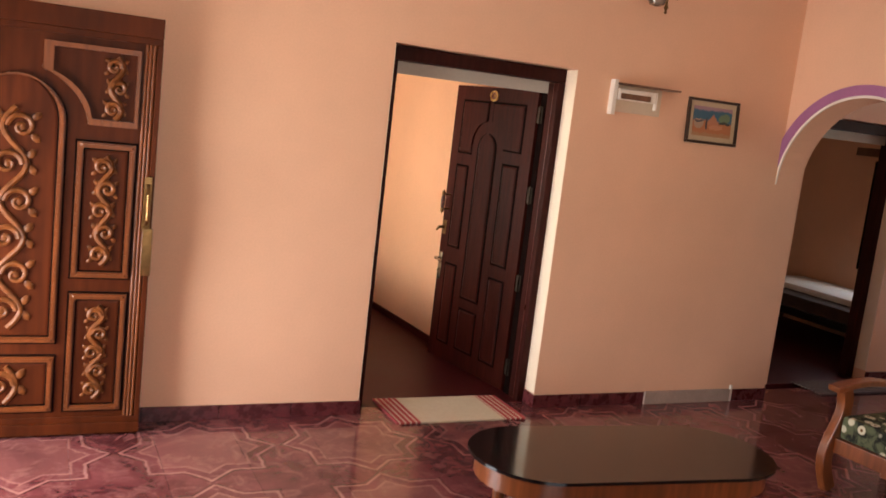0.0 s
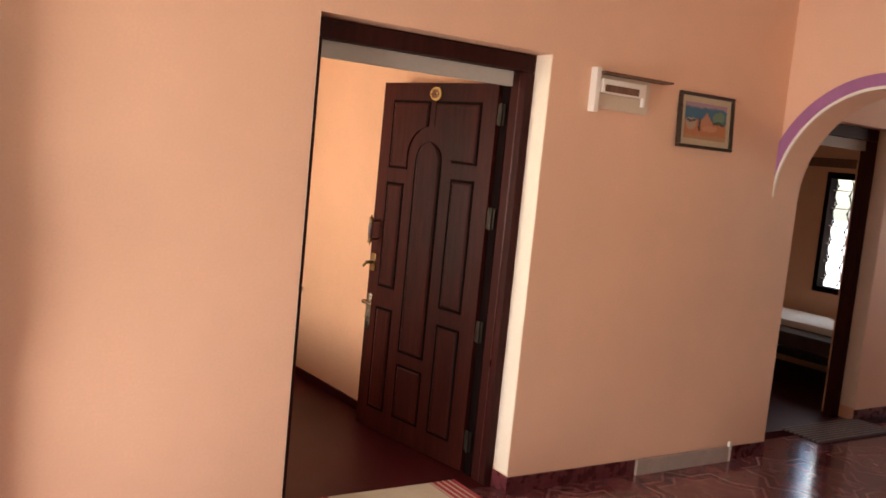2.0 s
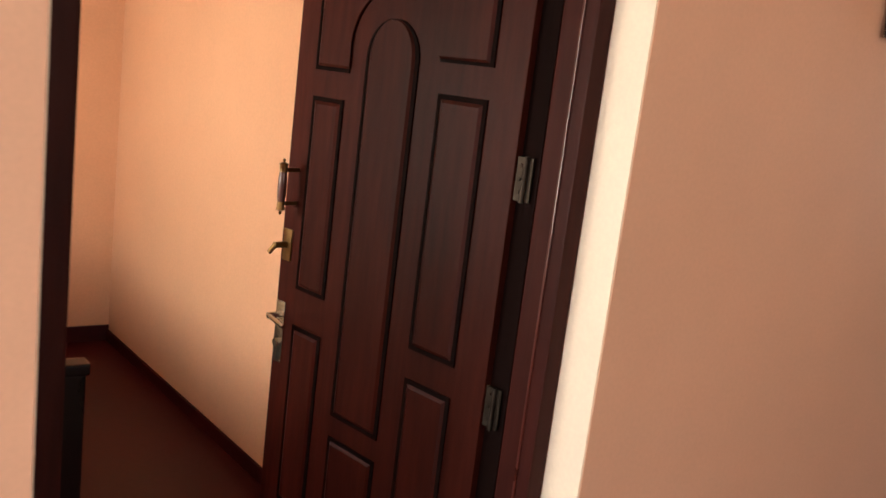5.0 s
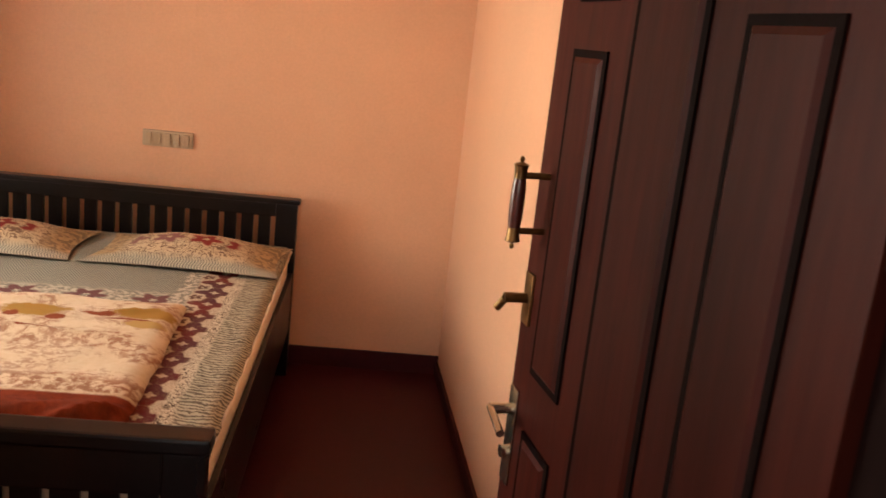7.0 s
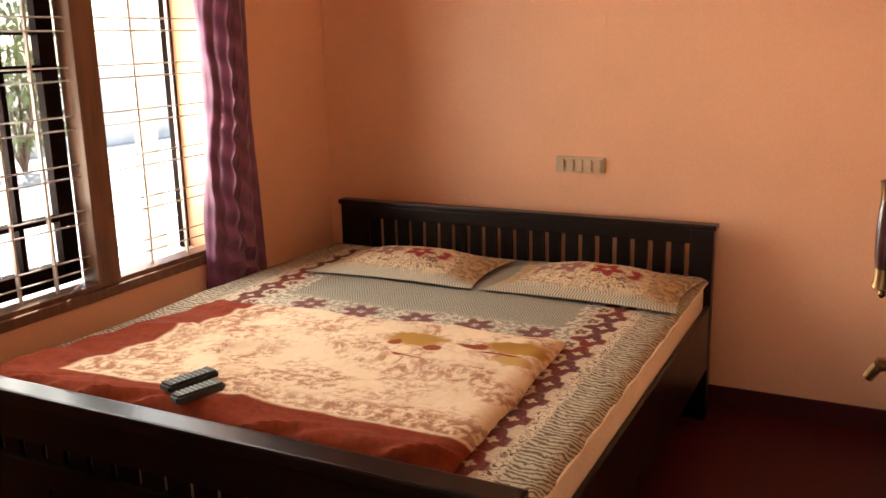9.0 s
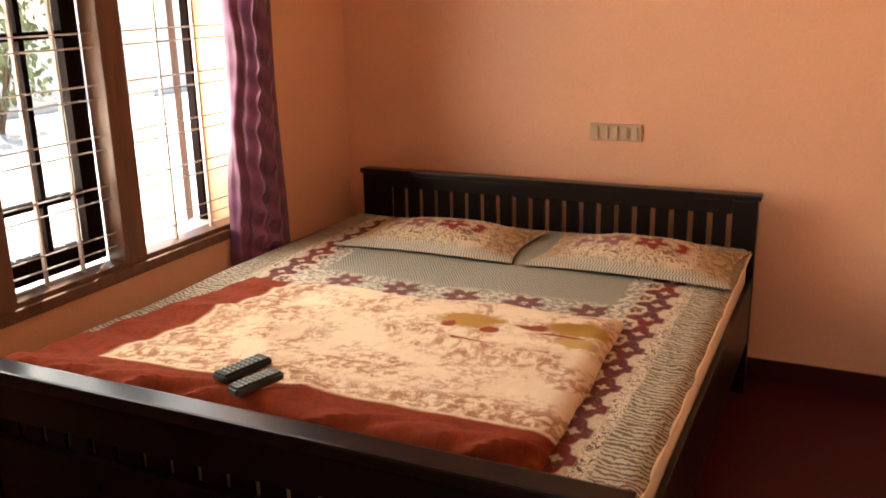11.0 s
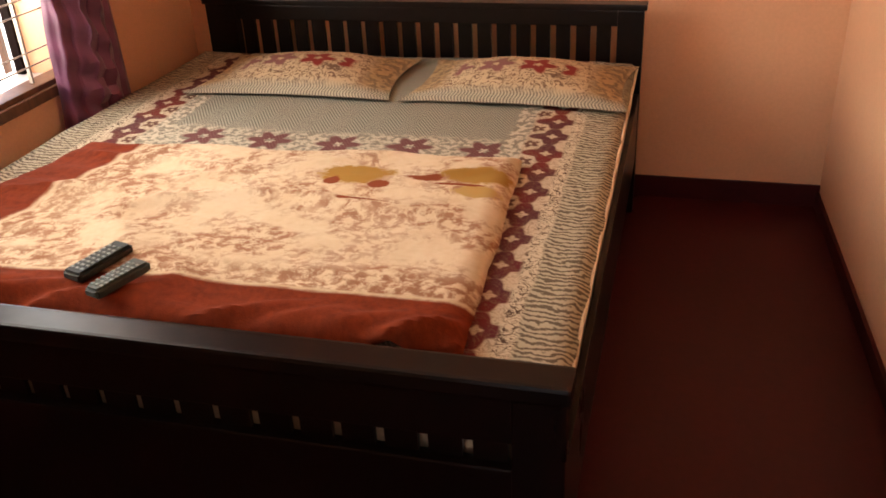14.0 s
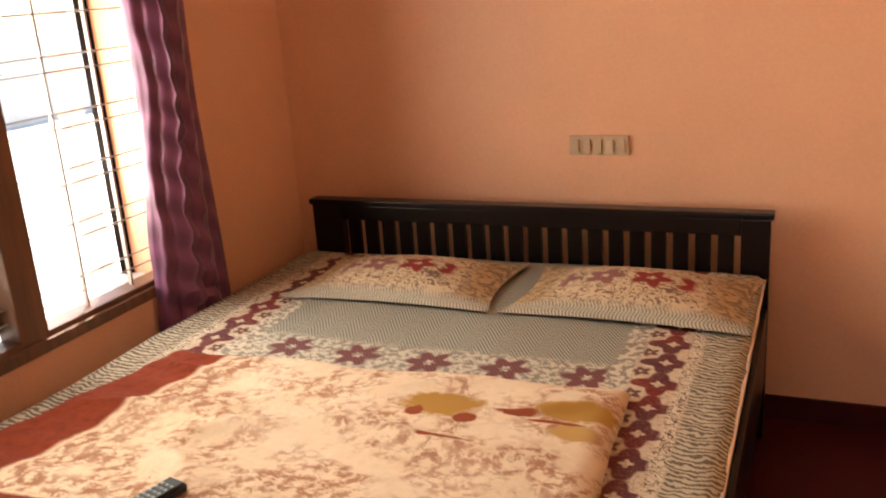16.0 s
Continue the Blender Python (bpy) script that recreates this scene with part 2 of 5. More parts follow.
def bedspread_material():
    """Origin at the right foot corner of the mattress: x runs to the left edge (negative), y to the head."""
    m, t, b, tc, sep = cloth_nodes("printed_cotton_bedspread")
    x, y = sep.outputs[0], sep.outputs[1]
    wob = m2(t, "MULTIPLY", m2(t, "SUBTRACT", noise_of(t, tc.outputs["Object"], 9, 2), 0.5), 0.02)
    # distance from the nearest long edge
    half = 0.775
    cx = m2(t, "ADD", x, half)
    d = m2(t, "SUBTRACT", half, m2(t, "ABSOLUTE", cx))
    dw = m2(t, "ADD", d, wob)
    ds = m2(t, "ADD", d, 0.0)
    # centre: grey-green herringbone
    tri = m2(t, "ABSOLUTE", m2(t, "SUBTRACT", m2(t, "FRACT", m2(t, "DIVIDE", x, 0.10)), 0.5))
    zig = m2(t, "SINE", m2(t, "MULTIPLY", m2(t, "ADD", y, m2(t, "MULTIPLY", tri, 0.16)), 400.0))
    centre = mixc(t, step(t, zig, -0.3, 0.3), (0.35, 0.325, 0.255), (0.175, 0.17, 0.132))
    # fringe stripes that run across the edge
    run = m2(t, "ADD", y, m2(t, "MULTIPLY", m2(t, "SINE", m2(t, "MULTIPLY", ds, 34.0)), 0.009))
    run = m2(t, "ADD", run, m2(t, "MULTIPLY", m2(t, "SUBTRACT", noise_of(t, tc.outputs["Object"], 30, 3), 0.5), 0.042))
    str1 = m2(t, "SINE", m2(t, "MULTIPLY", run, 390.0))
    fringe = mixc(t, step(t, str1, -0.3, 0.4), (0.45, 0.385, 0.27), (0.145, 0.112, 0.076))
    # curls
    curl = noise_of(t, tc.outputs["Object"], 34, 1.0, 0.5, 2.6)
    line = band(t, curl, 0.455, 0.535, 0.012)
    curls = mixc(t, line, (0.58, 0.48, 0.34), (0.10, 0.06, 0.04))
    # flower row
    fx = m2(t, "ADD", ds, 0.0)
    fl = flower(t, m2(t, "ADD", fx, -0.070), y, 0.20, 0.118, 4, 0.049, 0.08)
    fl2 = flower(t, m2(t, "ADD", fx, -0.118), m2(t, "ADD", y, 0.059), 0.20, 0.118, 5, 0.020)
    tint = noise_of(t, tc.outputs["Object"], 5, 1)
    rows = mixc(t, fl, (0.55, 0.44, 0.31), mixc(t, step(t, tint, 0.42, 0.58), (0.16, 0.022, 0.02), (0.10, 0.03, 0.035)))
    rows = mixc(t, fl2, rows, (0.13, 0.06, 0.045))
    rows = mixc(t, m2(t, "MULTIPLY", line, 0.5), rows, (0.2, 0.12, 0.07))
    c = centre
    lace = mixc(t, step(t, noise_of(t, tc.outputs["Object"], 60, 2), 0.45, 0.55), (0.56, 0.48, 0.36), (0.24, 0.21, 0.16))
    # band across near the middle of the bed
    mid = flower(t, m2(t, "ADD", x, 0.03), m2(t, "ADD", y, -0.845), 0.20, 0.30, 6, 0.052)
    midm = band(t, m2(t, "ADD", y, wob), 0.90, 1.07, 0.02)
    c = mixc(t, m2(t, "MULTIPLY", midm, 0.85), c, mixc(t, mid, lace, (0.14, 0.03, 0.035)))
    c = mixc(t, band(t, dw, -1, 0.285), c, lace)
    c = mixc(t, band(t, dw, -1, 0.235), c, rows)
    c = mixc(t, band(t, dw, -1, 0.128), c, curls)
    c = mixc(t, band(t, dw, -1, 0.095), c, fringe)
    t.links.new(c, b.inputs["Base Color"])
    weave_bump(t, b, tc)
    return m


def pillow_material():
    m, t, b, tc, sep = cloth_nodes("printed_cotton_pillowcase")
    x, y, z = sep.outputs
    tri = m2(t, "SINE", m2(t, "MULTIPLY", m2(t, "ADD", x, m2(t, "MULTIPLY", m2(t, "SINE", m2(t, "MULTIPLY", y, 160.0)), 0.004)), 640.0))
    low = mixc(t, step(t, tri, -0.3, 0.3), (0.48, 0.42, 0.31), (0.21, 0.19, 0.145))
    n = noise_of(t, tc.outputs["Object"], 30, 2, 0.5, 1.5)
    top = mixc(t, band(t, n, 0.46, 0.53, 0.015), (0.56, 0.42, 0.26), (0.19, 0.115, 0.075))
    f = flower(t, m2(t, "ADD", x, 0.27), m2(t, "ADD", y, 0.20), 0.128, 0.36, 5, 0.047)
    mask = m2(t, "MULTIPLY", f, band(t, x, -0.20, 0.17, 0.01))
    top = mixc(t, mask, top, mixc(t, step(t, x, -0.02, 0.0), (0.25, 0.11, 0.10), (0.24, 0.035, 0.03)))
    side = mixc(t, step(t, n, 0.4, 0.6), (0.46, 0.30, 0.15), (0.22, 0.15, 0.085))
    top = mixc(t, band(t, m2(t, "ABSOLUTE", x), 0.22, 0.32, 0.02), top, side)
    c = mixc(t, band(t, m2(t, "ADD", y, m2(t, "MULTIPLY", n, 0.03)), -1, -0.135, 0.02), top, low)
    # contact shade under the pillow, painted into its lowest rim
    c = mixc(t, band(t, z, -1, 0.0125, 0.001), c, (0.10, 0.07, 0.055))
    t.links.new(c, b.inputs["Base Color"])
    weave_bump(t, b, tc)
    return m


def blanket_material():
    """Origin at the near left corner: u to the right, v to the far edge, in the blanket's own metres."""
    m, t, b, tc, sep = cloth_nodes("cream_plush_blanket", 0.95)
    uvn = t.nodes.new("ShaderNodeUVMap")
    suv = t.nodes.new("ShaderNodeSeparateXYZ")
    t.links.new(uvn.outputs[0], suv.inputs[0])
    u, v = suv.outputs[0], suv.outputs[1]
    vec = uvn.outputs[0]
    n1 = noise_of(t, vec, 8.0, 3, 0.6, 0.3)
    n2 = noise_of(t, vec, 36, 5, 0.7, 0.3)
    n3 = noise_of(t, vec, 45, 3)
    cream = mixc(t, step(t, n3, 0.3, 0.7), (0.70, 0.55, 0.375), (0.64, 0.475, 0.31))
    blotch = m2(t, "MULTIPLY", step(t, n1, 0.42, 0.54), step(t, n2, 0.45, 0.56))
    c = mixc(t, m2(t, "MULTIPLY", blotch, 0.95), cream, (0.35, 0.165, 0.095))
    pale = step(t, noise_of(t, vec, 3.2, 2, 0.5, 0.3), 0.5, 0.62)
    c = mixc(t, m2(t, "MULTIPLY", pale, 0.35), c, (0.80, 0.66, 0.47))
    # scroll border inside the rust edge
    side = m2(t, "DIVIDE", m2(t, "MULTIPLY", u, 0.137), m2(t, "MULTIPLY_ADD", v, 0.005, 0.222))
    edge = m2(t, "MINIMUM", side, v)
    inner = m2(t, "ADD", edge, m2(t, "MULTIPLY", m2(t, "SUBTRACT", n2, 0.5), 0.09))
    c = mixc(t, m2(t, "MULTIPLY", m2(t, "MULTIPLY", band(t, inner, 0.13, 0.215, 0.012), step(t, n2, 0.42, 0.56)), 0.75), c, (0.31, 0.14, 0.075))
    c = mixc(t, band(t, edge, 0.135, 0.142, 0.003), c, (0.62, 0.46, 0.30))
    c = mixc(t, band(t, m2(t, "ADD", edge, m2(t, "MULTIPLY", n2, 0.012)), -1, 0.137, 0.004), c,
             mixc(t, step(t, n2, 0.3, 0.7), (0.235, 0.038, 0.011), (0.135, 0.021, 0.007)))

    def blob(cu, cv, ru, rv, col, c, w=0.6):
        du = m2(t, "DIVIDE", m2(t, "SUBTRACT", u, cu), ru)
        dv = m2(t, "DIVIDE", m2(t, "SUBTRACT", v, cv), rv)
        r = m2(t, "SQRT", m2(t, "ADD", m2(t, "MULTIPLY", du, du), m2(t, "MULTIPLY", dv, dv)))
        r = m2(t, "ADD", r, m2(t, "MULTIPLY", m2(t, "SUBTRACT", n2, 0.5), 2.2 * w))
        k = t.nodes.new("ShaderNodeMapRange")
        k.inputs["From Min"].default_value, k.inputs["From Max"].default_value = 0.84, 1.08
        k.inputs["To Min"].default_value, k.inputs["To Max"].default_value = 1, 0
        t.links.new(r, k.inputs[0])
        return mixc(t, k.outputs[0], c, col)

    gold, red = (0.38, 0.205, 0.045), (0.25, 0.06, 0.024)
    for cu, cv, ru, rv, col in ((0.955, 0.675, 0.100, 0.055, gold), (0.905, 0.63, 0.022, 0.022, red), (1.03, 0.62, 0.028, 0.022, red),
                                (1.01, 0.525, 0.055, 0.009, red), (1.135, 0.665, 0.055, 0.022, red), (1.265, 0.70, 0.095, 0.055, gold),
                                (1.28, 0.60, 0.06, 0.035, (0.47, 0.29, 0.095)), (1.23, 0.635, 0.07, 0.007, red)):
        c = blob(cu, cv, ru, rv, col, c)
    t.links.new(c, b.inputs["Base Color"])
    weave_bump(t, b, tc, 260, 0.35)
    return m


def floor_tile_material():
    """Marbled rose tiles with pale eight-pointed star outlines, one star to four tiles."""
    m, t, b, tc, sep = cloth_nodes("rose_star_floor_tile", 0.12, 0.5)
    geo = t.nodes.new("ShaderNodeNewGeometry")
    pos = geo.outputs["Position"]
    s = t.nodes.new("ShaderNodeSeparateXYZ")
    t.links.new(pos, s.inputs[0])
    n1 = noise_of(t, pos, 2.2, 5, 0.65, 0.8)
    n2 = noise_of(t, pos, 9, 5, 0.65, 1.2)
    c = mixc(t, step(t, n1, 0.35, 0.65), (0.058, 0.011, 0.014), (0.165, 0.048, 0.048))
    c = mixc(t, m2(t, "MULTIPLY", step(t, n2, 0.5, 0.68), 0.6), c, (0.25, 0.105, 0.09))
    P = 0.79
    jit = m2(t, "MULTIPLY", m2(t, "SUBTRACT", n2, 0.5), 0.045)
    u = m2(t, "MULTIPLY", m2(t, "SUBTRACT", m2(t, "FRACT", m2(t, "ADD", m2(t, "DIVIDE", m2(t, "ADD", s.outputs[0], 2.12 + P / 2), P), jit)), 0.5), P)
    v = m2(t, "MULTIPLY", m2(t, "SUBTRACT", m2(t, "FRACT", m2(t, "ADD", m2(t, "DIVIDE", m2(t, "ADD", s.outputs[1], 0.40 + P / 2), P), jit)), 0.5), P)
    au, av = m2(t, "ABSOLUTE", u), m2(t, "ABSOLUTE", v)
    star = m2(t, "MINIMUM", m2(t, "MAXIMUM", au, av), m2(t, "MULTIPLY", m2(t, "ADD", au, av), 0.7071))
    q = m2(t, "SUBTRACT", star, 0.262)
    outline = m2(t, "MAXIMUM", band(t, q, -0.007, 0.007, 0.003), m2(t, "MULTIPLY", band(t, q, -0.066, -0.054, 0.003), 0.7))
    c = mixc(t, m2(t, "MULTIPLY", outline, m2(t, "MULTIPLY", step(t, n1, 0.25, 0.55), 0.8)), c, (0.33, 0.16, 0.135))
    c = mixc(t, m2(t, "MULTIPLY", band(t, q, 0.009, 0.019, 0.003), 0.5), c, (0.055, 0.010, 0.011))
    inside = band(t, q, -1, -0.05, 0.004)
    c = mixc(t, m2(t, "MULTIPLY", inside, 0.25), c, (0.28, 0.12, 0.10))
    info = t.nodes.new("ShaderNodeObjectInfo")
    c2 = t.nodes.new("ShaderNodeVectorMath")
    c2.operation = "SCALE"
    t.links.new(c, c2.inputs[0])
    t.links.new(m2(t, "MULTIPLY_ADD", info.outputs["Random"], 0.16, 0.92), c2.inputs["Scale"])
    t.links.new(c2.outputs[0], b.inputs["Base Color"])
    t.links.new(m2(t, "MULTIPLY_ADD", n2, 0.12, 0.08), b.inputs["Roughness"])
    return m


def curtain_material():
    m, t, b, tc, sep = cloth_nodes("purple_satin_curtain", 0.42, 0.4)
    n = noise_of(t, tc.outputs["Object"], 4, 3)
    x, y, z = sep.outputs
    # satin sheen on the puckers, painted as lighter waves of colour
    pucker_sheen = m2(t, "SINE", m2(t, "ADD", m2(t, "MULTIPLY", z, 62.0), m2(t, "MULTIPLY", y, 40.0)))
    c = mixc(t, step(t, pucker_sheen, -0.8, 1.6), (0.105, 0.022, 0.066), (0.20, 0.060, 0.135))
    c = mixc(t, step(t, n, 0.5, 0.8), c, (0.10, 0.022, 0.06))
    t.links.new(c, b.inputs["Base Color"])
    b.inputs["Sheen Weight"].default_value = 0.3
    weave_bump(t, b, tc, 300, 0.2)
    return m


def doormat_material(name, stripes, mid, edge_a, edge_b, half_w, mid_half):
    m, t, b, tc, sep = cloth_nodes(name, 0.95)
    x, y = sep.outputs[0], sep.outputs[1]
    ax = m2(t, "ABSOLUTE", x)
    st = m2(t, "SINE", m2(t, "MULTIPLY", x if stripes == "x" else y, 2 * math.pi / 0.034))
    side = mixc(t, step(t, st, 0.35, 0.65), edge_a, edge_b)
    c = mixc(t, band(t, ax, -1, mid_half, 0.004), side, mid)
    c = mixc(t, m2(t, "MULTIPLY", noise_of(t, tc.outputs["Object"], 40, 3), 0.3), c, (0.25, 0.15, 0.1))
    t.links.new(c, b.inputs["Base Color"])
    weave_bump(t, b, tc, 200, 0.5)
    return m


def picture_material():
    """A small painting: a pink sky edge, a blue hill, a red-roofed hut with a round tree on orange ground."""
    m, t, b, tc, sep = cloth_nodes("painted_landscape_print", 0.3, 0.4)
    x, z = sep.outputs[0], sep.outputs[2]
    n = noise_of(t, tc.outputs["Object"], 22, 4, 0.6, 0.5)
    wob = m2(t, "MULTIPLY", m2(t, "SUBTRACT", n, 0.5), 0.05)
    h, w = m2(t, "ADD", z, wob), m2(t, "ADD", x, wob)
    c = mixc(t, step(t, h, -0.005, 0.012), (0.44, 0.17, 0.07), (0.045, 0.13, 0.19))
    c = mixc(t, step(t, h, 0.066, 0.078), c, (0.34, 0.21, 0.24))

    def disc(cx, cz, rx, rz, col, c):
        u, v = m2(t, "DIVIDE", m2(t, "SUBTRACT", w, cx), rx), m2(t, "DIVIDE", m2(t, "SUBTRACT", h, cz), rz)
        q = m2(t, "ADD", m2(t, "MULTIPLY", u, u), m2(t, "MULTIPLY", v, v))
        return mixc(t, step(t, q, 1.1, 0.8), c, col)

    roof = m2(t, "ADD", m2(t, "MULTIPLY", m2(t, "ABSOLUTE", m2(t, "SUBTRACT", w, 0.005)), 1.1), h)
    c = mixc(t, m2(t, "MULTIPLY", step(t, roof, 0.055, 0.042), band(t, h, -0.02, 0.2, 0.004)), c, (0.46, 0.20, 0.11))
    for d in ((0.10, 0.03, 0.048, 0.024, (0.14, 0.21, 0.12)), (0.105, 0.0, 0.05, 0.012, (0.05, 0.06, 0.05)), (-0.115, -0.015, 0.04, 0.035, (0.40, 0.29, 0.20)),
              (-0.115, 0.0, 0.035, 0.010, (0.09, 0.08, 0.09)), (-0.05, -0.02, 0.010, 0.04, (0.07, 0.05, 0.05)), (0.03, -0.035, 0.06, 0.018, (0.52, 0.24, 0.13))):
        c = disc(*d, c)
    c = mixc(t, band(t, h, -0.3, -0.074, 0.006), c, (0.40, 0.22, 0.11))
    t.links.new(c, b.inputs["Base Color"])
    return m


def chair_cloth_material():
    m, t, b, tc, sep = cloth_nodes("floral_seat_cloth", 0.85)
    vor = node(t, "ShaderNodeTexVoronoi", Scale=13.0)
    t.links.new(tc.outputs["Object"], vor.inputs["Vector"])
    n = noise_of(t, tc.outputs["Object"], 14, 3, 0.6, 1.0)
    c = mixc(t, step(t, n, 0.42, 0.55), (0.02, 0.02, 0.016), (0.10, 0.11, 0.06))
    c = mixc(t, step(t, vor.outputs["Distance"], 0.34, 0.26), c, (0.55, 0.50, 0.36))
    c = mixc(t, step(t, vor.outputs["Distance"], 0.14, 0.10), c, (0.14, 0.07, 0.03))
    t.links.new(c, b.inputs["Base Color"])
    weave_bump(t, b, tc)
    return m


M_SPREAD, M_PILLOW, M_BLANKET, M_CURTAIN = bedspread_material(), pillow_material(), blanket_material(), curtain_material()
M_TILE, M_PICTURE, M_CHAIRCLOTH = floor_tile_material(), picture_material(), chair_cloth_material()
M_MAT = doormat_material("red_cream_doormat", "x", (0.55, 0.46, 0.33), (0.33, 0.035, 0.04), (0.55, 0.38, 0.30), 0.41, 0.27)
M_MATHEM = material("red_cotton_hem", (0.26, 0.03, 0.035), 0.9, 0.2, 20, 0.2, 150, 0.4)
M_MAT2 = doormat_material("grey_striped_doormat", "y", (0.18, 0.16, 0.14), (0.07, 0.06, 0.06), (0.26, 0.23, 0.2), 0.42, 0.0)

M_GLASS = bpy.data.materials.new("clear_window_glass")
M_GLASS.use_nodes = True
_t = M_GLASS.node_tree
_t.nodes.remove(_t.nodes["Principled BSDF"])
_clear, _gloss, _mix = (_t.nodes.new(k) for k in ("ShaderNodeBsdfTransparent", "ShaderNodeBsdfGlossy", "ShaderNodeMixShader"))
_clear.inputs["Color"].default_value = (0.95, 0.96, 0.95, 1)
_gloss.inputs["Roughness"].default_value = 0.02
_mix.inputs[0].default_value = 0.06
_t.links.new(_clear.outputs[0], _mix.inputs[1])
_t.links.new(_gloss.outputs[0], _mix.inputs[2])
_t.links.new(_mix.outputs[0], _t.nodes["Material Output"].inputs["Surface"])

# ---- mesh helpers ----


def box(bm, x0, x1, y0, y1, z0, z1, bevel=0.0, m=None):
    g = bmesh.ops.create_cube(bm, size=1.0)
    vs = g["verts"]
    mat4 = Matrix.Translation(((x0 + x1) / 2, (y0 + y1) / 2, (z0 + z1) / 2)) @ Matrix.Diagonal((abs(x1 - x0), abs(y1 - y0), abs(z1 - z0), 1))
    bmesh.ops.transform(bm, matrix=mat4, verts=vs)
    if bevel:
        es = list({e for v in vs for e in v.link_edges})
        r = bmesh.ops.bevel(bm, geom=es, offset=bevel, segments=2, affect="EDGES", profile=0.7)
        vs = list({v for f in r["faces"] for v in f.verts} | {v for v in vs if v.is_valid})
    if m is not None:
        bmesh.ops.transform(bm, matrix=m, verts=vs)
    return vs


def rod(bm, a, b, r, seg=8, r2=None):
    a, b = Vector(a), Vector(b)
    d = b - a
    g = bmesh.ops.create_cone(bm, cap_ends=True, segments=seg, radius1=r, radius2=r if r2 is None else r2, depth=d.length)
    mat4 = Matrix.Translation((a + b) / 2) @ d.to_track_quat("Z", "Y").to_matrix().to_4x4()
    bmesh.ops.transform(bm, matrix=mat4, verts=g["verts"])
    return g["verts"]


def lathe(bm, profile, seg=16, m=None):
    """profile: (radius, z) pairs from bottom to top."""
    rings = []
    for r, z in profile:
        rings.append([bm.verts.new((r * math.cos(2 * math.pi * i / seg), r * math.sin(2 * math.pi * i / seg), z)) for i in range(seg)])
    for a, b in zip(rings, rings[1:]):
        for i in range(seg):
            bm.faces.new((a[i], a[(i + 1) % seg], b[(i + 1) % seg], b[i]))
    bm.faces.new(list(reversed(rings[0])))
    bm.faces.new(rings[-1])
    vs = [v for r in rings for v in r]
    if m is not None:
        bmesh.ops.transform(bm, matrix=m, verts=vs)
    return vs


def prism(bm, outline, depth, m=None):
    """Extrudes a closed outline of (x, y) by depth along z."""
    lo = [bm.verts.new((x, y, 0)) for x, y in outline]
    hi = [bm.verts.new((x, y, depth)) for x, y in outline]
    n = len(lo)
    bm.faces.new(list(reversed(lo)))
    bm.faces.new(hi)
    for i in range(n):
        bm.faces.new((lo[i], lo[(i + 1) % n], hi[(i + 1) % n], hi[i]))
    if m is not None:
        bmesh.ops.transform(bm, matrix=m, verts=lo + hi)
    return lo + hi


def ring_prism(bm, outer, inner, depth, m=None):
    """A band between two open rows of points of equal length, extruded along z."""
    rows = [[bm.verts.new((x, y, z)) for x, y in pts] for z in (0, depth) for pts in (outer, inner)]
    n = len(outer)
    o0, i0, o1, i1 = rows
    for k in range(n - 1):
        bm.faces.new((o0[k], i0[k], i0[k + 1], o0[k + 1]))
        bm.faces.new((o1[k + 1], i1[k + 1], i1[k], o1[k]))
        bm.faces.new((o0[k + 1], o1[k + 1], o1[k], o0[k]))
        bm.faces.new((i0[k], i1[k], i1[k + 1], i0[k + 1]))
    for k in (0, n - 1):
        f = (o0[k], o1[k], i1[k], i0[k])
        bm.faces.new(f if k == 0 else tuple(reversed(f)))
    vs = [v for r in rows for v in r]
    if m is not None:
        bmesh.ops.transform(bm, matrix=m, verts=vs)
    return vs


def tube(bm, pts, radii, seg=8):
    """A round bead along a row of points, with a radius at each; its ends are closed."""
    pts = [Vector(p) for p in pts]
    rings, side = [], None
    for k, p in enumerate(pts):
        d = (pts[min(k + 1, len(pts) - 1)] - pts[max(k - 1, 0)]).normalized()
        side = (side - d * side.dot(d)).normalized() if side else d.orthogonal().normalized()
        up = d.cross(side)
        rings.append([bm.verts.new(p + radii[k] * (math.cos(a) * side + math.sin(a) * up)) for a in (2 * math.pi * i / seg for i in range(seg))])
    for a, b in zip(rings, rings[1:]):
        for i in range(seg):
            bm.faces.new((a[i], a[(i + 1) % seg], b[(i + 1) % seg], b[i]))
    bm.faces.new(list(reversed(rings[0])))
    bm.faces.new(rings[-1])


def mesh_of(name, bm, mat, smooth=False):
    bmesh.ops.recalc_face_normals(bm, faces=bm.faces[:])
    me = bpy.data.meshes.new(name)
    bm.to_mesh(me)
    bm.free()
    me.materials.append(mat)
    if smooth:
        me.polygons.foreach_set("use_smooth", [True] * len(me.polygons))
        me.set_sharp_from_angle(angle=radians(40))
    return me


def part(name, bm, mat, parent=None, label="", smooth=False, at=None):
    ob = new(name, mesh_of(name, bm, mat, smooth))
    if parent is not None:
        ob.parent = parent
    if at is not None:
        ob.matrix_basis = at
    if label:
        tagged(ob, label)
    return ob


def thing(name, label, category, at=None, group="", kind=""):
    ob = new(name)
    ob.empty_display_size = 0.1
    if at is not None:
        ob.matrix_world = at
    return tagged(ob, label, category, group, kind)


def structure(name, bm, mat, label, category):
    return tagged(part(name, bm, mat), label, category, kind="structure")


def B():
    return bmesh.new()


def boxes(*args, bevel=0.0):
    bm = B()
    for a in args:
        box(bm, *a, bevel=bevel)
    return bm

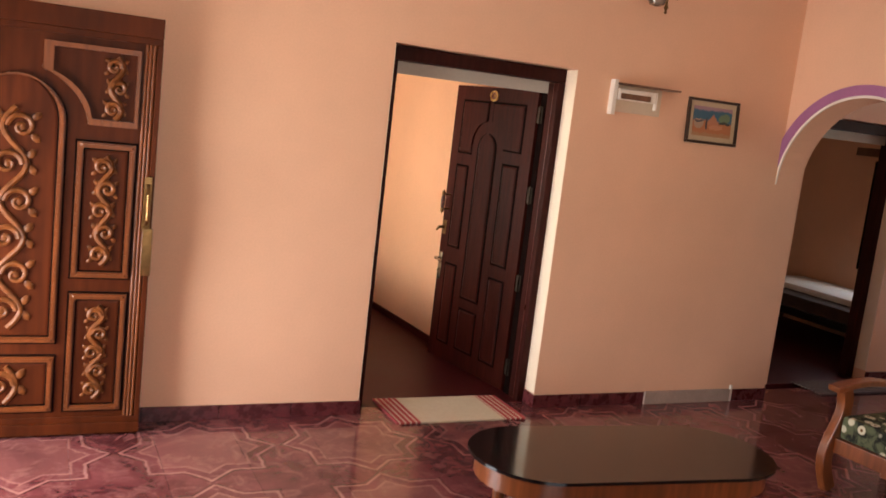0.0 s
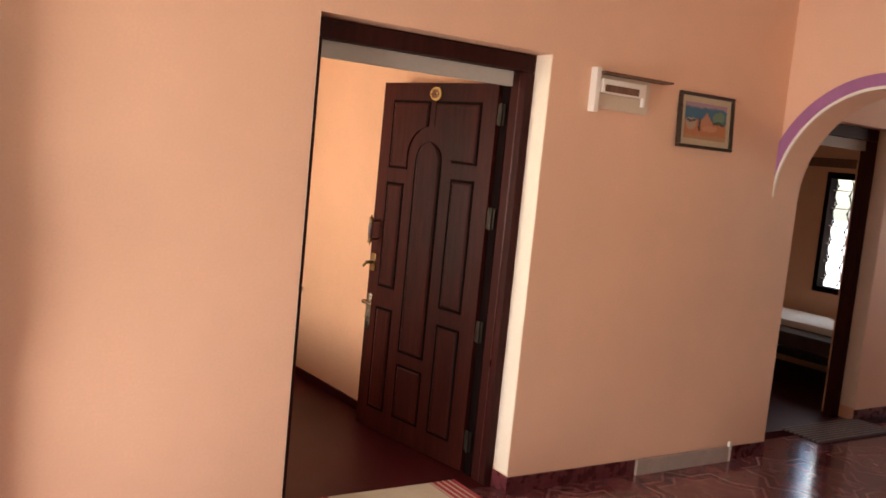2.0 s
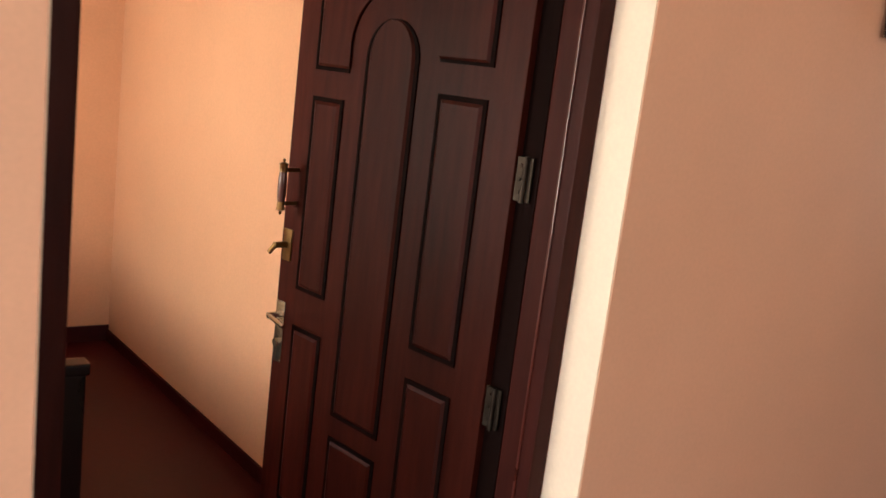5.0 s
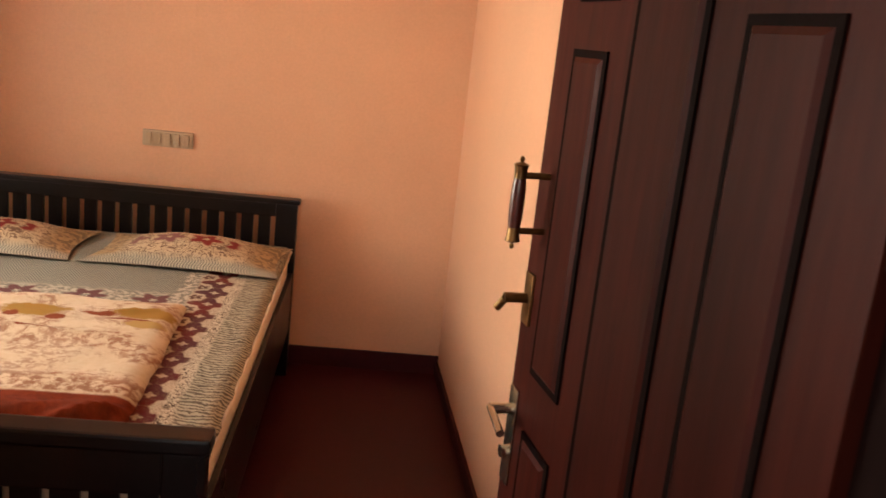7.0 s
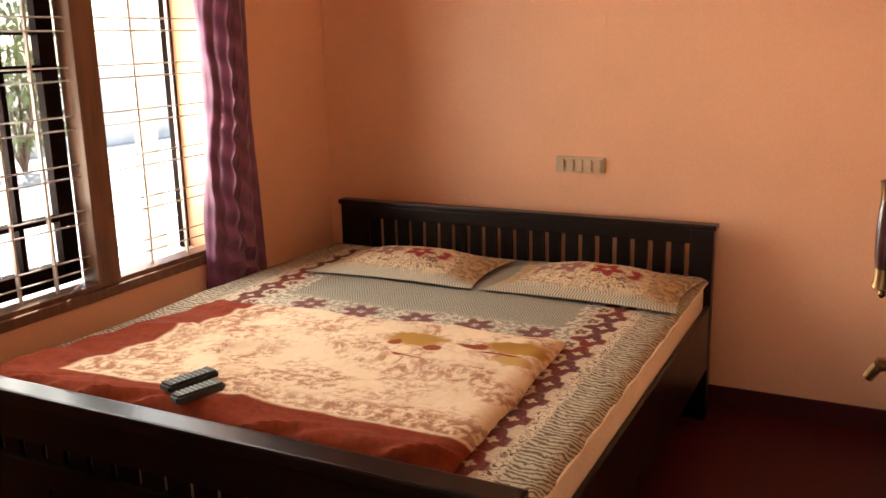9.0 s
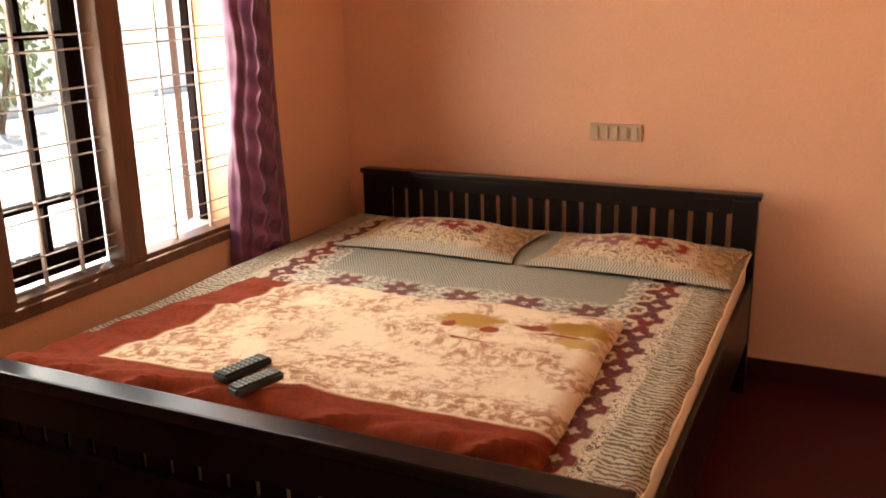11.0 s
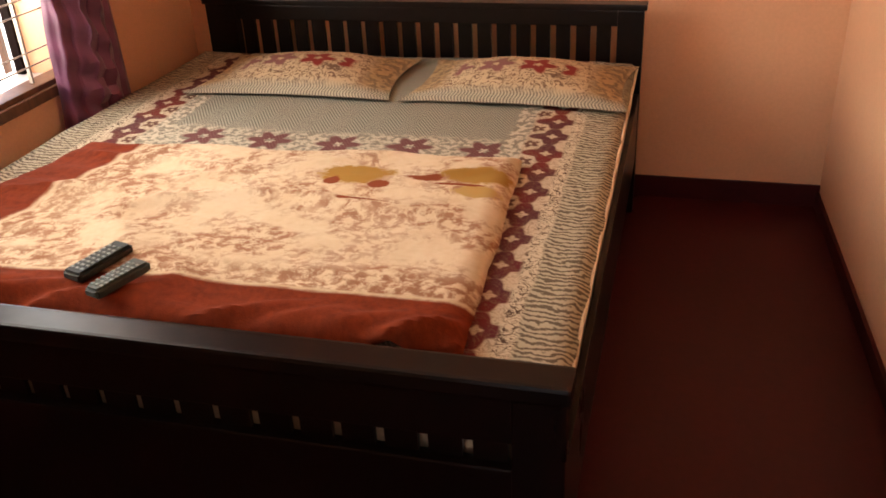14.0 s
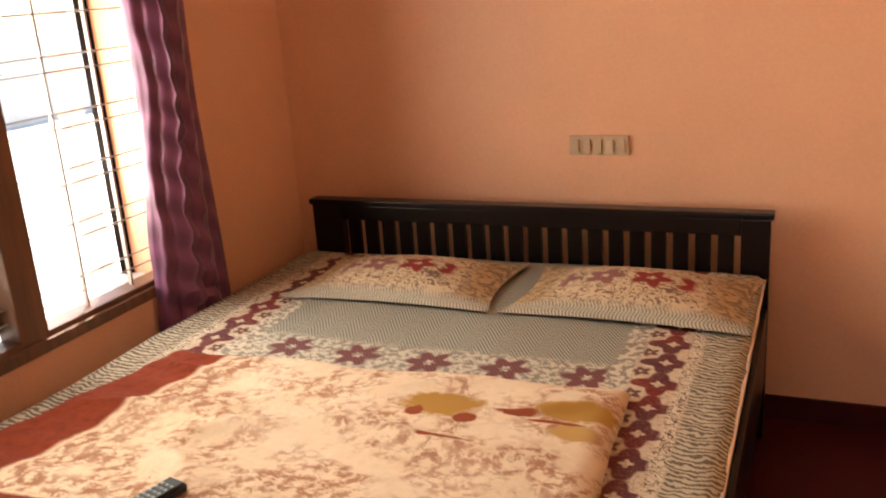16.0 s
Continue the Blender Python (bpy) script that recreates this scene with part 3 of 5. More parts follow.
# ---- setting: hall, bedroom, lobby, second bedroom ----
CEIL = 2.86
HALL_X0, HALL_Y0 = -3.65, -6.2
ROOM_X0, ROOM_Y1 = -2.50, 3.18
ARCH_X0, ARCH_X1, ARCH_Y, ARCH_Z, ARCH_R = 1.70, 1.92, -0.620, 1.525, 0.620

# hall floor bed under the tiles, bedroom floor
structure("floor", boxes((HALL_X0, 5.6, HALL_Y0, 0.10, -0.12, -0.012)), M_SKIRT, "dark mortar bed under the hall tiles", "floor")
structure("floor_bedroom", boxes((ROOM_X0, 0.05, 0.10, ROOM_Y1, -0.12, 0.0)), M_OXIDE, "dark maroon red-oxide bedroom floor, dull polish", "floor")
structure("floor_second_bedroom", boxes((1.92, 4.7, 0.30, 3.3, -0.12, 0.0)), M_OXIDE, "dark maroon floor of the second bedroom", "floor")
structure("ceiling_hall", boxes((HALL_X0 - 0.2, 5.8, HALL_Y0 - 0.2, 0.0, CEIL, CEIL + 0.12)), M_CEIL, "plain white hall ceiling", "ceiling")
structure("ceiling_bedroom", boxes((ROOM_X0 - 0.2, 0.2, 0.0, ROOM_Y1 + 0.2, CEIL - 0.15, CEIL - 0.02)), M_CEIL, "plain white bedroom ceiling", "ceiling")
structure("ceiling_second_bedroom", boxes((1.9, 4.9, 0.30, 3.5, 2.75, 2.87)), M_CEIL, "plain white ceiling of the second bedroom", "ceiling")

# wall between hall and bedroom: hall skin with the reveal, bedroom skin behind the door frame
DX0, DX1, DTOP = -1.17, 0.0, 2.10
structure("wall_door", boxes((HALL_X0, DX0, 0, 0.11, -0.1, CEIL), (DX1, ARCH_X0, 0, 0.11, -0.1, CEIL), (DX0, DX1, 0, 0.11, DTOP, CEIL)),
          M_HALL, "smooth peach painted hall wall", "wall")
structure("wall_door_bedroom_side", boxes((ROOM_X0, DX0, 0.112, 0.25, -0.1, CEIL), (DX1, 0.12, 0.112, 0.25, -0.1, CEIL), (DX0, DX1, 0.112, 0.25, DTOP, CEIL)),
          M_BED, "orange painted bedroom wall round the doorway", "wall")
# cream painted reveals of the doorway
structure("trim_door_reveal", boxes((DX1 - 0.004, DX1, 0.002, 0.116, 0.09, DTOP - 0.004), (DX0, DX0 + 0.004, 0.002, 0.112, 0.09, DTOP - 0.004)),
          M_CREAM, "cream painted reveal of the bedroom doorway", "trim")
structure("wall_headboard", boxes((ROOM_X0 - 0.2, 0.2, ROOM_Y1, ROOM_Y1 + 0.2, -0.1, CEIL)), M_BED, "smooth orange painted bedroom wall", "wall")
bm = B()
prism(bm, [(-0.035, 0.25), (-0.163, ROOM_Y1), (0.10, ROOM_Y1), (0.10, 0.25)], CEIL + 0.1, Matrix.Translation((0, 0, -0.1)))
structure("wall_right", bm, M_BED, "orange painted side wall behind the open door", "wall")
# window wall with the opening
WY0, WY1, WZ0, WZ1 = 0.88, 2.465, 0.60, 1.98
structure("wall_window", boxes((ROOM_X0 - 0.22, ROOM_X0, 0.112, WY0, -0.1, CEIL), (ROOM_X0 - 0.22, ROOM_X0, WY1, ROOM_Y1, -0.1, CEIL),
                               (ROOM_X0 - 0.22, ROOM_X0, WY0, WY1, -0.1, WZ0), (ROOM_X0 - 0.22, ROOM_X0, WY0, WY1, WZ1, CEIL)),
          M_BED, "orange painted wall with the barred window", "wall")
# hall outer walls: front door opening on the left, an unseen opening added behind the walker for fill light
FD0, FD1, FDZ = -1.42, -0.16, 2.12
structure("wall_entrance", boxes((HALL_X0 - 0.2, HALL_X0, FD1, 0.11, -0.1, CEIL), (HALL_X0 - 0.2, HALL_X0, HALL_Y0, FD0, -0.1, CEIL),
                                 (HALL_X0 - 0.2, HALL_X0, FD0, FD1, FDZ, CEIL)), M_HALL, "peach hall wall with the open entrance", "wall")
structure("wall_rear", boxes((HALL_X0 - 0.2, -2.8, HALL_Y0 - 0.2, HALL_Y0, -0.1, CEIL), (-0.4, 5.8, HALL_Y0 - 0.2, HALL_Y0, -0.1, CEIL),
                             (-2.8, -0.4, HALL_Y0 - 0.2, HALL_Y0, -0.1, 0.9), (-2.8, -0.4, HALL_Y0 - 0.2, HALL_Y0, 2.3, CEIL)),
          M_HALL, "plain peach wall at the rear of the hall", "wall")
# the gap in this unseen end wall is added for the lobby's fill lamp
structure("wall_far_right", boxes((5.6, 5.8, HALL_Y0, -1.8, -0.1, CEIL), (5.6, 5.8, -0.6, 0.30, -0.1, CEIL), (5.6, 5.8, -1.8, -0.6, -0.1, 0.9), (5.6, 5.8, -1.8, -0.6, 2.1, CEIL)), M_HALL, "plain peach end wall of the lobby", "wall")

# arch wall
arc = [(ARCH_Y + ARCH_R * math.cos(a), ARCH_Z + ARCH_R * math.sin(a)) for a in np.linspace(0, math.pi, 41)]
bm = B()
outline = [(0.11, -0.1), (0.11, CEIL), (HALL_Y0, CEIL), (HALL_Y0, -0.1), (ARCH_Y - ARCH_R, -0.1)] + list(reversed(arc)) + [(ARCH_Y + ARCH_R, -0.1)]
prism(bm, outline, ARCH_X1 - ARCH_X0, Matrix(((0, 0, 1, ARCH_X0), (1, 0, 0, 0), (0, 1, 0, 0), (0, 0, 0, 1))))
structure("wall_arch", bm, M_HALL, "peach wall with a round arched passage", "wall")
bm = B()
angs = np.linspace(0.02, math.pi - 0.02, 49)


def trim_row(grow):
    pts = []
    for a in angs:
        taper = max(0.0, min(1.0, (min(a, math.pi - a) - 0.16) / 0.30)) if grow > 0.05 else 1.0
        grow_a = 0.015 + (grow - 0.015) * taper if grow > 0.05 else grow
        pts.append((ARCH_Y + (ARCH_R + grow_a) * math.cos(a), ARCH_Z + (ARCH_R + grow_a) * math.sin(a)))
    return pts


ring_prism(bm, trim_row(0.078), trim_row(0.014), 0.018, Matrix(((0, 0, 1, ARCH_X0 - 0.018), (1, 0, 0, 0), (0, 1, 0, 0), (0, 0, 0, 1))))
structure("trim_arch", bm, M_PURPLE, "purple painted band round the arch", "trim")
bm = B()
ring_prism(bm, trim_row(0.016), trim_row(-0.002), 0.012, Matrix(((0, 0, 1, ARCH_X0 - 0.012), (1, 0, 0, 0), (0, 1, 0, 0), (0, 0, 0, 1))))
structure("trim_arch_edge", bm, M_WHITE, "thin white painted edge of the arch", "trim")

structure("trim_cornice", boxes((ARCH_X0 - 0.02, ARCH_X0, HALL_Y0, -0.022, CEIL - 0.06, CEIL - 0.001), (HALL_X0, ARCH_X0, -0.02, 0.0, CEIL - 0.06, CEIL - 0.001), bevel=0.004), M_PURPLE, "purple painted cornice under the ceiling", "trim")

# lobby wall with the second doorway
L0, L1, LTOP, LY = 2.25, 3.30, 2.06, 0.30
structure("wall_lobby", boxes((ARCH_X1, L0, LY, LY + 0.11, -0.1, CEIL), (L1, 5.8, LY, LY + 0.11, -0.1, CEIL), (L0, L1, LY, LY + 0.11, LTOP, CEIL),
                              (ARCH_X1 - 0.1, ARCH_X1, 0.112, LY + 0.11, -0.1, CEIL)), M_HALL, "peach lobby wall with a second bedroom door", "wall")
structure("trim_lobby_reveal", boxes((L1 - 0.004, L1, LY + 0.002, LY + 0.112, 0.09, LTOP - 0.004)), M_CREAM, "cream painted reveal of the second doorway", "trim")
V0, V1, VZ0, VZ1 = 1.12, 1.66, 0.70, 1.78
structure("wall_second_bedroom", boxes((4.6, 4.75, 0.412, V0, -0.1, 2.8), (4.6, 4.75, V1, 3.3, -0.1, 2.8), (4.6, 4.75, V0, V1, -0.1, VZ0), (4.6, 4.75, V0, V1, VZ1, 2.8),
                                       (ARCH_X1, 4.75, 3.3, 3.45, -0.1, 2.8), (ARCH_X1 - 0.12, ARCH_X1, 0.412, 3.3, -0.1, 2.8)),
          M_HALL, "peach walls of the second bedroom", "wall")
structure("wall_second_bedroom_near", boxes((ARCH_X1, L0, LY + 0.112, LY + 0.25, -0.1, 2.8), (L1, 4.6, LY + 0.112, LY + 0.25, -0.1, 2.8), (L0, L1, LY + 0.112, LY + 0.25, LTOP, 2.8)),
          M_HALL, "inner side of the second bedroom wall", "wall")

# skirtings
SK = 0.08
skirting = structure("baseboard_hall", boxes((HALL_X0, DX0, -0.005, 0.0, 0, SK - 0.002), (DX1, ARCH_X1, -0.005, 0.0, 0, SK - 0.002)),
                     M_BLACK_AND_SHADE, "maroon skirting tiles along the hall wall", "baseboard")
for x0, x1 in ((HALL_X0, DX0), (DX1, ARCH_X1)):
    x = x1
    while x - x0 > 0.05:
        xa = max(x - 0.395, x0)
        part("skirting_tile", boxes((xa + 0.002, x - 0.002, -0.012, -0.0052, 0, SK), bevel=0.0015), M_SKIRT, skirting)
        x = xa
for x0, x1 in ((DX1 - 0.012, DX1), (DX0, DX0 + 0.012)):
    part("skirting_tile", boxes((x0, x1, -0.012, 0.114, 0, SK), bevel=0.0015), M_SKIRT, skirting)
structure("baseboard_lobby", boxes((L1, 5.6, LY - 0.012, LY, 0, SK)), M_SKIRT, "maroon skirting along the lobby wall", "baseboard")
bm = boxes((ROOM_X0, -0.163, ROOM_Y1 - 0.01, ROOM_Y1, 0, SK), (ROOM_X0, ROOM_X0 + 0.01, 0.25, ROOM_Y1 - 0.01, 0, SK))
prism(bm, [(-0.047, 0.25), (-0.175, ROOM_Y1 - 0.01), (-0.163, ROOM_Y1 - 0.01), (-0.035, 0.25)], 0.055)
structure("baseboard_bedroom", bm, M_OXIDE, "maroon skirting round the bedroom", "baseboard")
# pale plastered conduit at the foot of the wall
structure("trim_floor_conduit", boxes((0.84, 1.57, -0.032, -0.013, 0.0, 0.088), bevel=0.006), M_STRIP, "pale grey plastered strip along the wall foot", "trim")

structure("trim_conduit_cap", boxes((1.572, 1.592, -0.030, -0.013, 0.0, 0.115), bevel=0.004), M_WHITE, "white cap at the end of the plastered strip", "trim")
# outdoors
structure("ground", boxes((-60, 60, -60, 60, -0.45, -0.40)), M_GROUND, "pale sunlit sandy ground outside", "ground")

# ---- doors ----


def door_frame(name, x0, x1, y0, y1, top, label):
    e = thing(name, label, "door frame", kind="structure")
    w = 0.085
    for nm, a in (("jamb", (x1 - (0.052 if x1 < 1 else w), x1 - 0.005)), ("jamb", (x0 + 0.005, x0 + (0.070 if x1 < 1 else w)))):
        part(nm, boxes((a[0], a[1], y0, y1, 0.0, top - w), bevel=0.006), M_FRAMEWOOD, e)
    # dark strip added where the hinge gap is only in shade
    part("gap_shade", boxes((x1 - 0.054, x1 - 0.026, y1, y1 + 0.070, 0.0, top - w), bevel=0.003), M_BLACK_AND_SHADE, e, "near-black strip with the gap's shade in its colour") if x1 < 1 else None
    if x1 < 1:
        part("bead", boxes((x1 - 0.057, x1 - 0.0525, y0 + 0.040, y0 + 0.047, 0.0, top - w - 0.002), bevel=0.002), M_PULLWOOD, e, "polished bead along the jamb")
    part("head", boxes((x0 + 0.005, x1 - 0.005, y0, y1, top - w + 0.001, top - 0.004), bevel=0.006), M_FRAMEWOOD, e)
    part("transom_strip", boxes((x0 + w, x1 - w, (y0 + y1) / 2, y1 - 0.02, top - 0.155, top - w), bevel=0.003), M_GREY, e, "grey painted strip under the frame head")
    return e


door_frame("door_frame", DX0, DX1, 0.116, 0.230, DTOP, "dark brown wooden frame of the bedroom doorway")
door_frame("door_frame", L0, L1, LY + 0.11, LY + 0.185, LTOP, "dark brown wooden frame of the second doorway")


def arch_points(cx, z0, z1, hw, rise, n=17):
    """Closed outline of a panel with a rounded head."""
    pts = [(cx - hw, z0), (cx + hw, z0)]
    for a in np.linspace(0, math.pi, n):
        pts.append((cx + hw * math.cos(a), z1 - rise + rise * math.sin(a)))
    return pts


def inset_outline(pts, d):
    cx = sum(p[0] for p in pts) / len(pts)
    cz = sum(p[1] for p in pts) / len(pts)
    w = max(abs(p[0] - cx) for p in pts)
    h = max(abs(p[1] - cz) for p in pts)
    return [(cx + (x - cx) * (w - d) / w, cz + (z - cz) * (h - d) / h) for x, z in pts]


UP = Matrix(((1, 0, 0, 0), (0, 0, -1, 0), (0, 1, 0, 0), (0, 0, 0, 1)))     # outline x, y -> x, z; depth towards -y


def raised_panel(parent, pts, y, groove, field_mat, shade_mat, proud=0.0075, name="panel"):
    """A fielded panel: a dark margin with groove shade put into its colour, then a raised field with sloped edges."""
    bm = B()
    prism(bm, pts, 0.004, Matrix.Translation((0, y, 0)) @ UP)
    part("panel_margin", bm, shade_mat, parent)
    bm = B()
    a, b = inset_outline(pts, groove), inset_outline(pts, groove + 0.009)
    lo = [bm.verts.new((p[0], y - 0.0041, p[1])) for p in a]
    hi = [bm.verts.new((p[0], y - proud, p[1])) for p in b]
    n = len(lo)
    for i in range(n):
        bm.faces.new((lo[i], lo[(i + 1) % n], hi[(i + 1) % n], hi[i]))
    bm.faces.new(hi)
    bm.faces.new(list(reversed(lo)))
    return part(name, bm, field_mat, parent)


def rect(x0, x1, z0, z1):
    return [(x0, z0), (x1, z0), (x1, z1), (x0, z1)]


# bedroom door leaf: local x from the free edge (-LW) to the hinge (0), seen face towards -y
HINGE, FREE = Vector((-0.076, 0.293, 0)), Vector((-0.217, 1.186, 0))
LW, LH = (FREE - HINGE).length, 1.95
ang = math.atan2(FREE.y - HINGE.y, FREE.x - HINGE.x)
leaf_rot = Matrix.Translation((HINGE.x, HINGE.y, 0.012)) @ Matrix.Rotation(ang - math.pi, 4, "Z")
door = thing("door_1", "dark red-brown panelled wooden door standing open into the bedroom", "door", leaf_rot, kind="structure")
part("leaf", boxes((-LW, 0, 0.0, 0.038, 0, LH), bevel=0.004), M_DARKWOOD, door)


def X(s):
    return -LW + s * 0.929


def spandrel(x_in, x_out, z0, z1, cx, cz, r, n=10):
    """A panel whose lower inner corner is scooped by an arch round (cx, cz)."""
    sg = 1 if x_out > cx else -1
    pts = [(x_in, z0), (x_out, z0), (x_out, z1), (cx + sg * 0.022, z1)]
    for th in np.linspace(math.radians(82), math.radians(4), n):
        pts.append((cx + sg * r * math.cos(th), cz + r * math.sin(th)))
    return pts if sg > 0 else list(reversed(pts))


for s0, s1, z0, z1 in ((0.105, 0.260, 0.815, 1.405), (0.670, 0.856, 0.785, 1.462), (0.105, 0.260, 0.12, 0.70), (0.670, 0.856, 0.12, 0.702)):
    raised_panel(door, rect(X(s0), X(s1), z0, z1), 0.0, 0.013, M_DARKWOOD, M_BLACK_AND_SHADE, 0.009)
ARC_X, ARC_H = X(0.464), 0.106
raised_panel(door, arch_points(ARC_X, 0.485, 1.640, ARC_H, ARC_H), 0.0, 0.014, M_DARKWOOD, M_BLACK_AND_SHADE, 0.009)
raised_panel(door, rect(ARC_X - ARC_H, ARC_X + ARC_H, 0.12, 0.42), 0.0, 0.012, M_DARKWOOD, M_BLACK_AND_SHADE, 0.009)
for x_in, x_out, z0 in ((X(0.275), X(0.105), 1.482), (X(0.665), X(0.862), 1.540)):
    raised_panel(door, spandrel(x_in, x_out, z0, 1.855, ARC_X, 1.545, 0.178), 0.0, 0.013, M_DARKWOOD, M_BLACK_AND_SHADE, 0.009)
for z in (0.166, 0.725, 1.292, 1.80):
    bm = B()
    box(bm, 0.004, 0.052, 0.004, 0.007, z - 0.052, z + 0.052)
    rod(bm, (0.034, -0.001, z - 0.054), (0.034, -0.001, z + 0.054), 0.0065, 10)
    for k in (-0.032, 0.0, 0.032):
        rod(bm, (0.016, 0.003, z + k), (0.016, 0.001, z + k), 0.0045, 8)
    part("hinge", bm, M_HINGE, door, "worn steel butt hinge", True)
# pull handle of turned wood with metal ends
bm = B()
PX, PZ0, PZ1 = X(0.060), 1.062, 1.188
prof = [(0.002, -0.022), (0.005, -0.017), (0.003, -0.012), (0.014, -0.007), (0.012, 0.0), (0.011, 0.018)]
lathe(bm, prof, 14, Matrix.Translation((PX, -0.056, PZ0)))
lathe(bm, [(r, -z) for r, z in reversed(prof)], 14, Matrix.Translation((PX, -0.056, PZ1)))
rod(bm, (PX, 0, PZ0 + 0.012), (PX, -0.056, PZ0 + 0.012), 0.006, 10)
rod(bm, (PX, 0, PZ1 - 0.012), (PX, -0.056, PZ1 - 0.012), 0.006, 10)
pull = part("pull_handle", bm, M_BRONZE, door, "bronze pull handle with turned wooden grip", True)
bm = B()
lathe(bm, [(0.011, 0.018), (0.013, 0.035), (0.0135, 0.063), (0.013, 0.09), (0.011, 0.108)], 14, Matrix.Translation((PX, -0.056, PZ0)))
part("grip", bm, M_PULLWOOD, pull, "dark red turned wood grip", True)
# latch, and lever with its lock plate
bm = B()
box(bm, X(0.015), X(0.060), -0.006, 0.0, 0.89, 0.99, 0.003)
rod(bm, (X(0.035), 0, 0.940), (X(0.035), -0.050, 0.940), 0.010, 10)
rod(bm, (X(0.035), -0.046, 0.940), (X(0.018), -0.056, 0.915), 0.008, 10)
part("thumb_latch", bm, M_BRONZE, door, "tarnished brass latch", True)
bm = B()
box(bm, X(0.012), X(0.058), -0.006, 0.0, 0.56, 0.76, 0.003)
rod(bm, (X(0.034), 0, 0.715), (X(0.034), -0.05, 0.715), 0.011, 12)
rod(bm, (X(0.030), -0.047, 0.716), (X(0.135), -0.055, 0.706), 0.008, 12)
lathe(bm, [(0.013, 0), (0.013, 0.012)], 12, Matrix.Translation((X(0.034), -0.006, 0.625)) @ Matrix.Rotation(radians(90), 4, "X"))
part("lever_handle", bm, M_CHROME, door, "bright metal lever handle and lock plate", True)
bm = B()
ring_o = [(0.044 * math.cos(k * math.pi / 16), 0.036 * math.sin(k * math.pi / 16)) for k in range(33)]
ring_i = [(0.030 * math.cos(k * math.pi / 16), 0.023 * math.sin(k * math.pi / 16)) for k in range(33)]
at_plate = Matrix.Translation((X(0.479), 0, 1.893)) @ UP
ring_prism(bm, ring_o, ring_i, 0.007, at_plate)
plate = part("number_plate", bm, M_BRASS, door, "small oval brass room number plate")
bm = B()
prism(bm, ring_i[:-1], 0.004, at_plate)
part("plate_centre", bm, M_PLATE, plate, "dark enamel centre")
bm = B()
for k, w in ((-0.011, 0.010), (0.003, 0.014)):
    box(bm, X(0.479) + k, X(0.479) + k + w * 0.7, -0.0055, -0.0041, 1.885, 1.901)
part("plate_mark", bm, M_BRASS, plate, "worn illegible numerals")

# carved entrance door leaf, swung open against the hall wall
CW, CH, CY = 1.22, 2.03, -0.150
cdoor = thing("door_2", "carved varnished teak entrance door swung open against the wall", "door", pose(-2.385, CY, 0.012), kind="structure")
part("leaf", boxes((-CW, 0, 0.0, 0.045, 0, CH - 0.012), bevel=0.004), M_TEAK, cdoor)
for z0, z1, x0, x1, y0 in ((CH - 0.105, CH - 0.012, -CW, 0, -0.022), (CH - 0.135, CH - 0.105, -CW, 0, -0.012), (0, 0.055, -CW, 0, -0.022), (0.055, 0.085, -CW, 0, -0.012),
                       (0.085, CH - 0.135, -0.026, 0, -0.016), (0.085, CH - 0.135, -CW, -CW + 0.05, -0.022)):
    part("moulding", boxes((x0, x1, y0, 0.0, z0, z1), bevel=0.005), M_TEAK, cdoor)


for x in (-0.037, -0.054, -0.071):
    bm = B()
    rod(bm, (x, -0.006, 0.085), (x, -0.006, CH - 0.135), 0.0085, 10)
    part("bead", bm, M_MOULD, cdoor, "polished fluted bead", True)


def scroll(bm, cx, cz, w, h, y, n):
    """Carved foliage: a winding stem with a curl and leaves at every bend."""
    amp, steps = w * 0.20, n * 10

    def leaf(x, z, la, k):
        q = bmesh.ops.create_icosphere(bm, subdivisions=1, radius=k)
        bmesh.ops.transform(bm, matrix=Matrix.Translation((x, y, z)) @ Matrix.Rotation(-la, 4, "Y") @ Matrix.Diagonal((0.85, 0.5, 1.3, 1)), verts=q["verts"])

    stem = [(cx + amp * math.sin(math.pi * n * i / steps), y, cz - h / 2 + h * i / steps) for i in range(steps + 1)]
    tube(bm, stem, [0.014] * len(stem))
    rr = min(w * 0.30, h / n * 0.36)
    for k in range(n):
        sg = 1 if k % 2 == 0 else -1
        z = cz - h / 2 + (k + 0.5) * h / n
        ox, pts = cx - sg * w * 0.10, []
        for a in np.linspace(0, 2.5 * math.pi, 17):
            r = rr * (1 - 0.105 * a)
            pts.append((ox + sg * r * math.cos(a), y - 0.003, z + r * math.sin(a)))
        tube(bm, pts, [0.0145 * (1 - i * 0.028) for i in range(len(pts))])
        leaf(ox, z, 0.0, rr * 0.30)
        leaf(ox - sg * rr * 0.95, z + rr * 0.80, sg * 0.8, rr * 0.36)
        leaf(ox - sg * rr * 0.95, z - rr * 0.80, -sg * 0.8, rr * 0.36)
        leaf(cx + sg * w * 0.27, z + rr * 0.8, -sg * 0.6, rr * 0.38)
        leaf(cx + sg * w * 0.30, z - rr * 0.4, sg * 0.5, rr * 0.34)


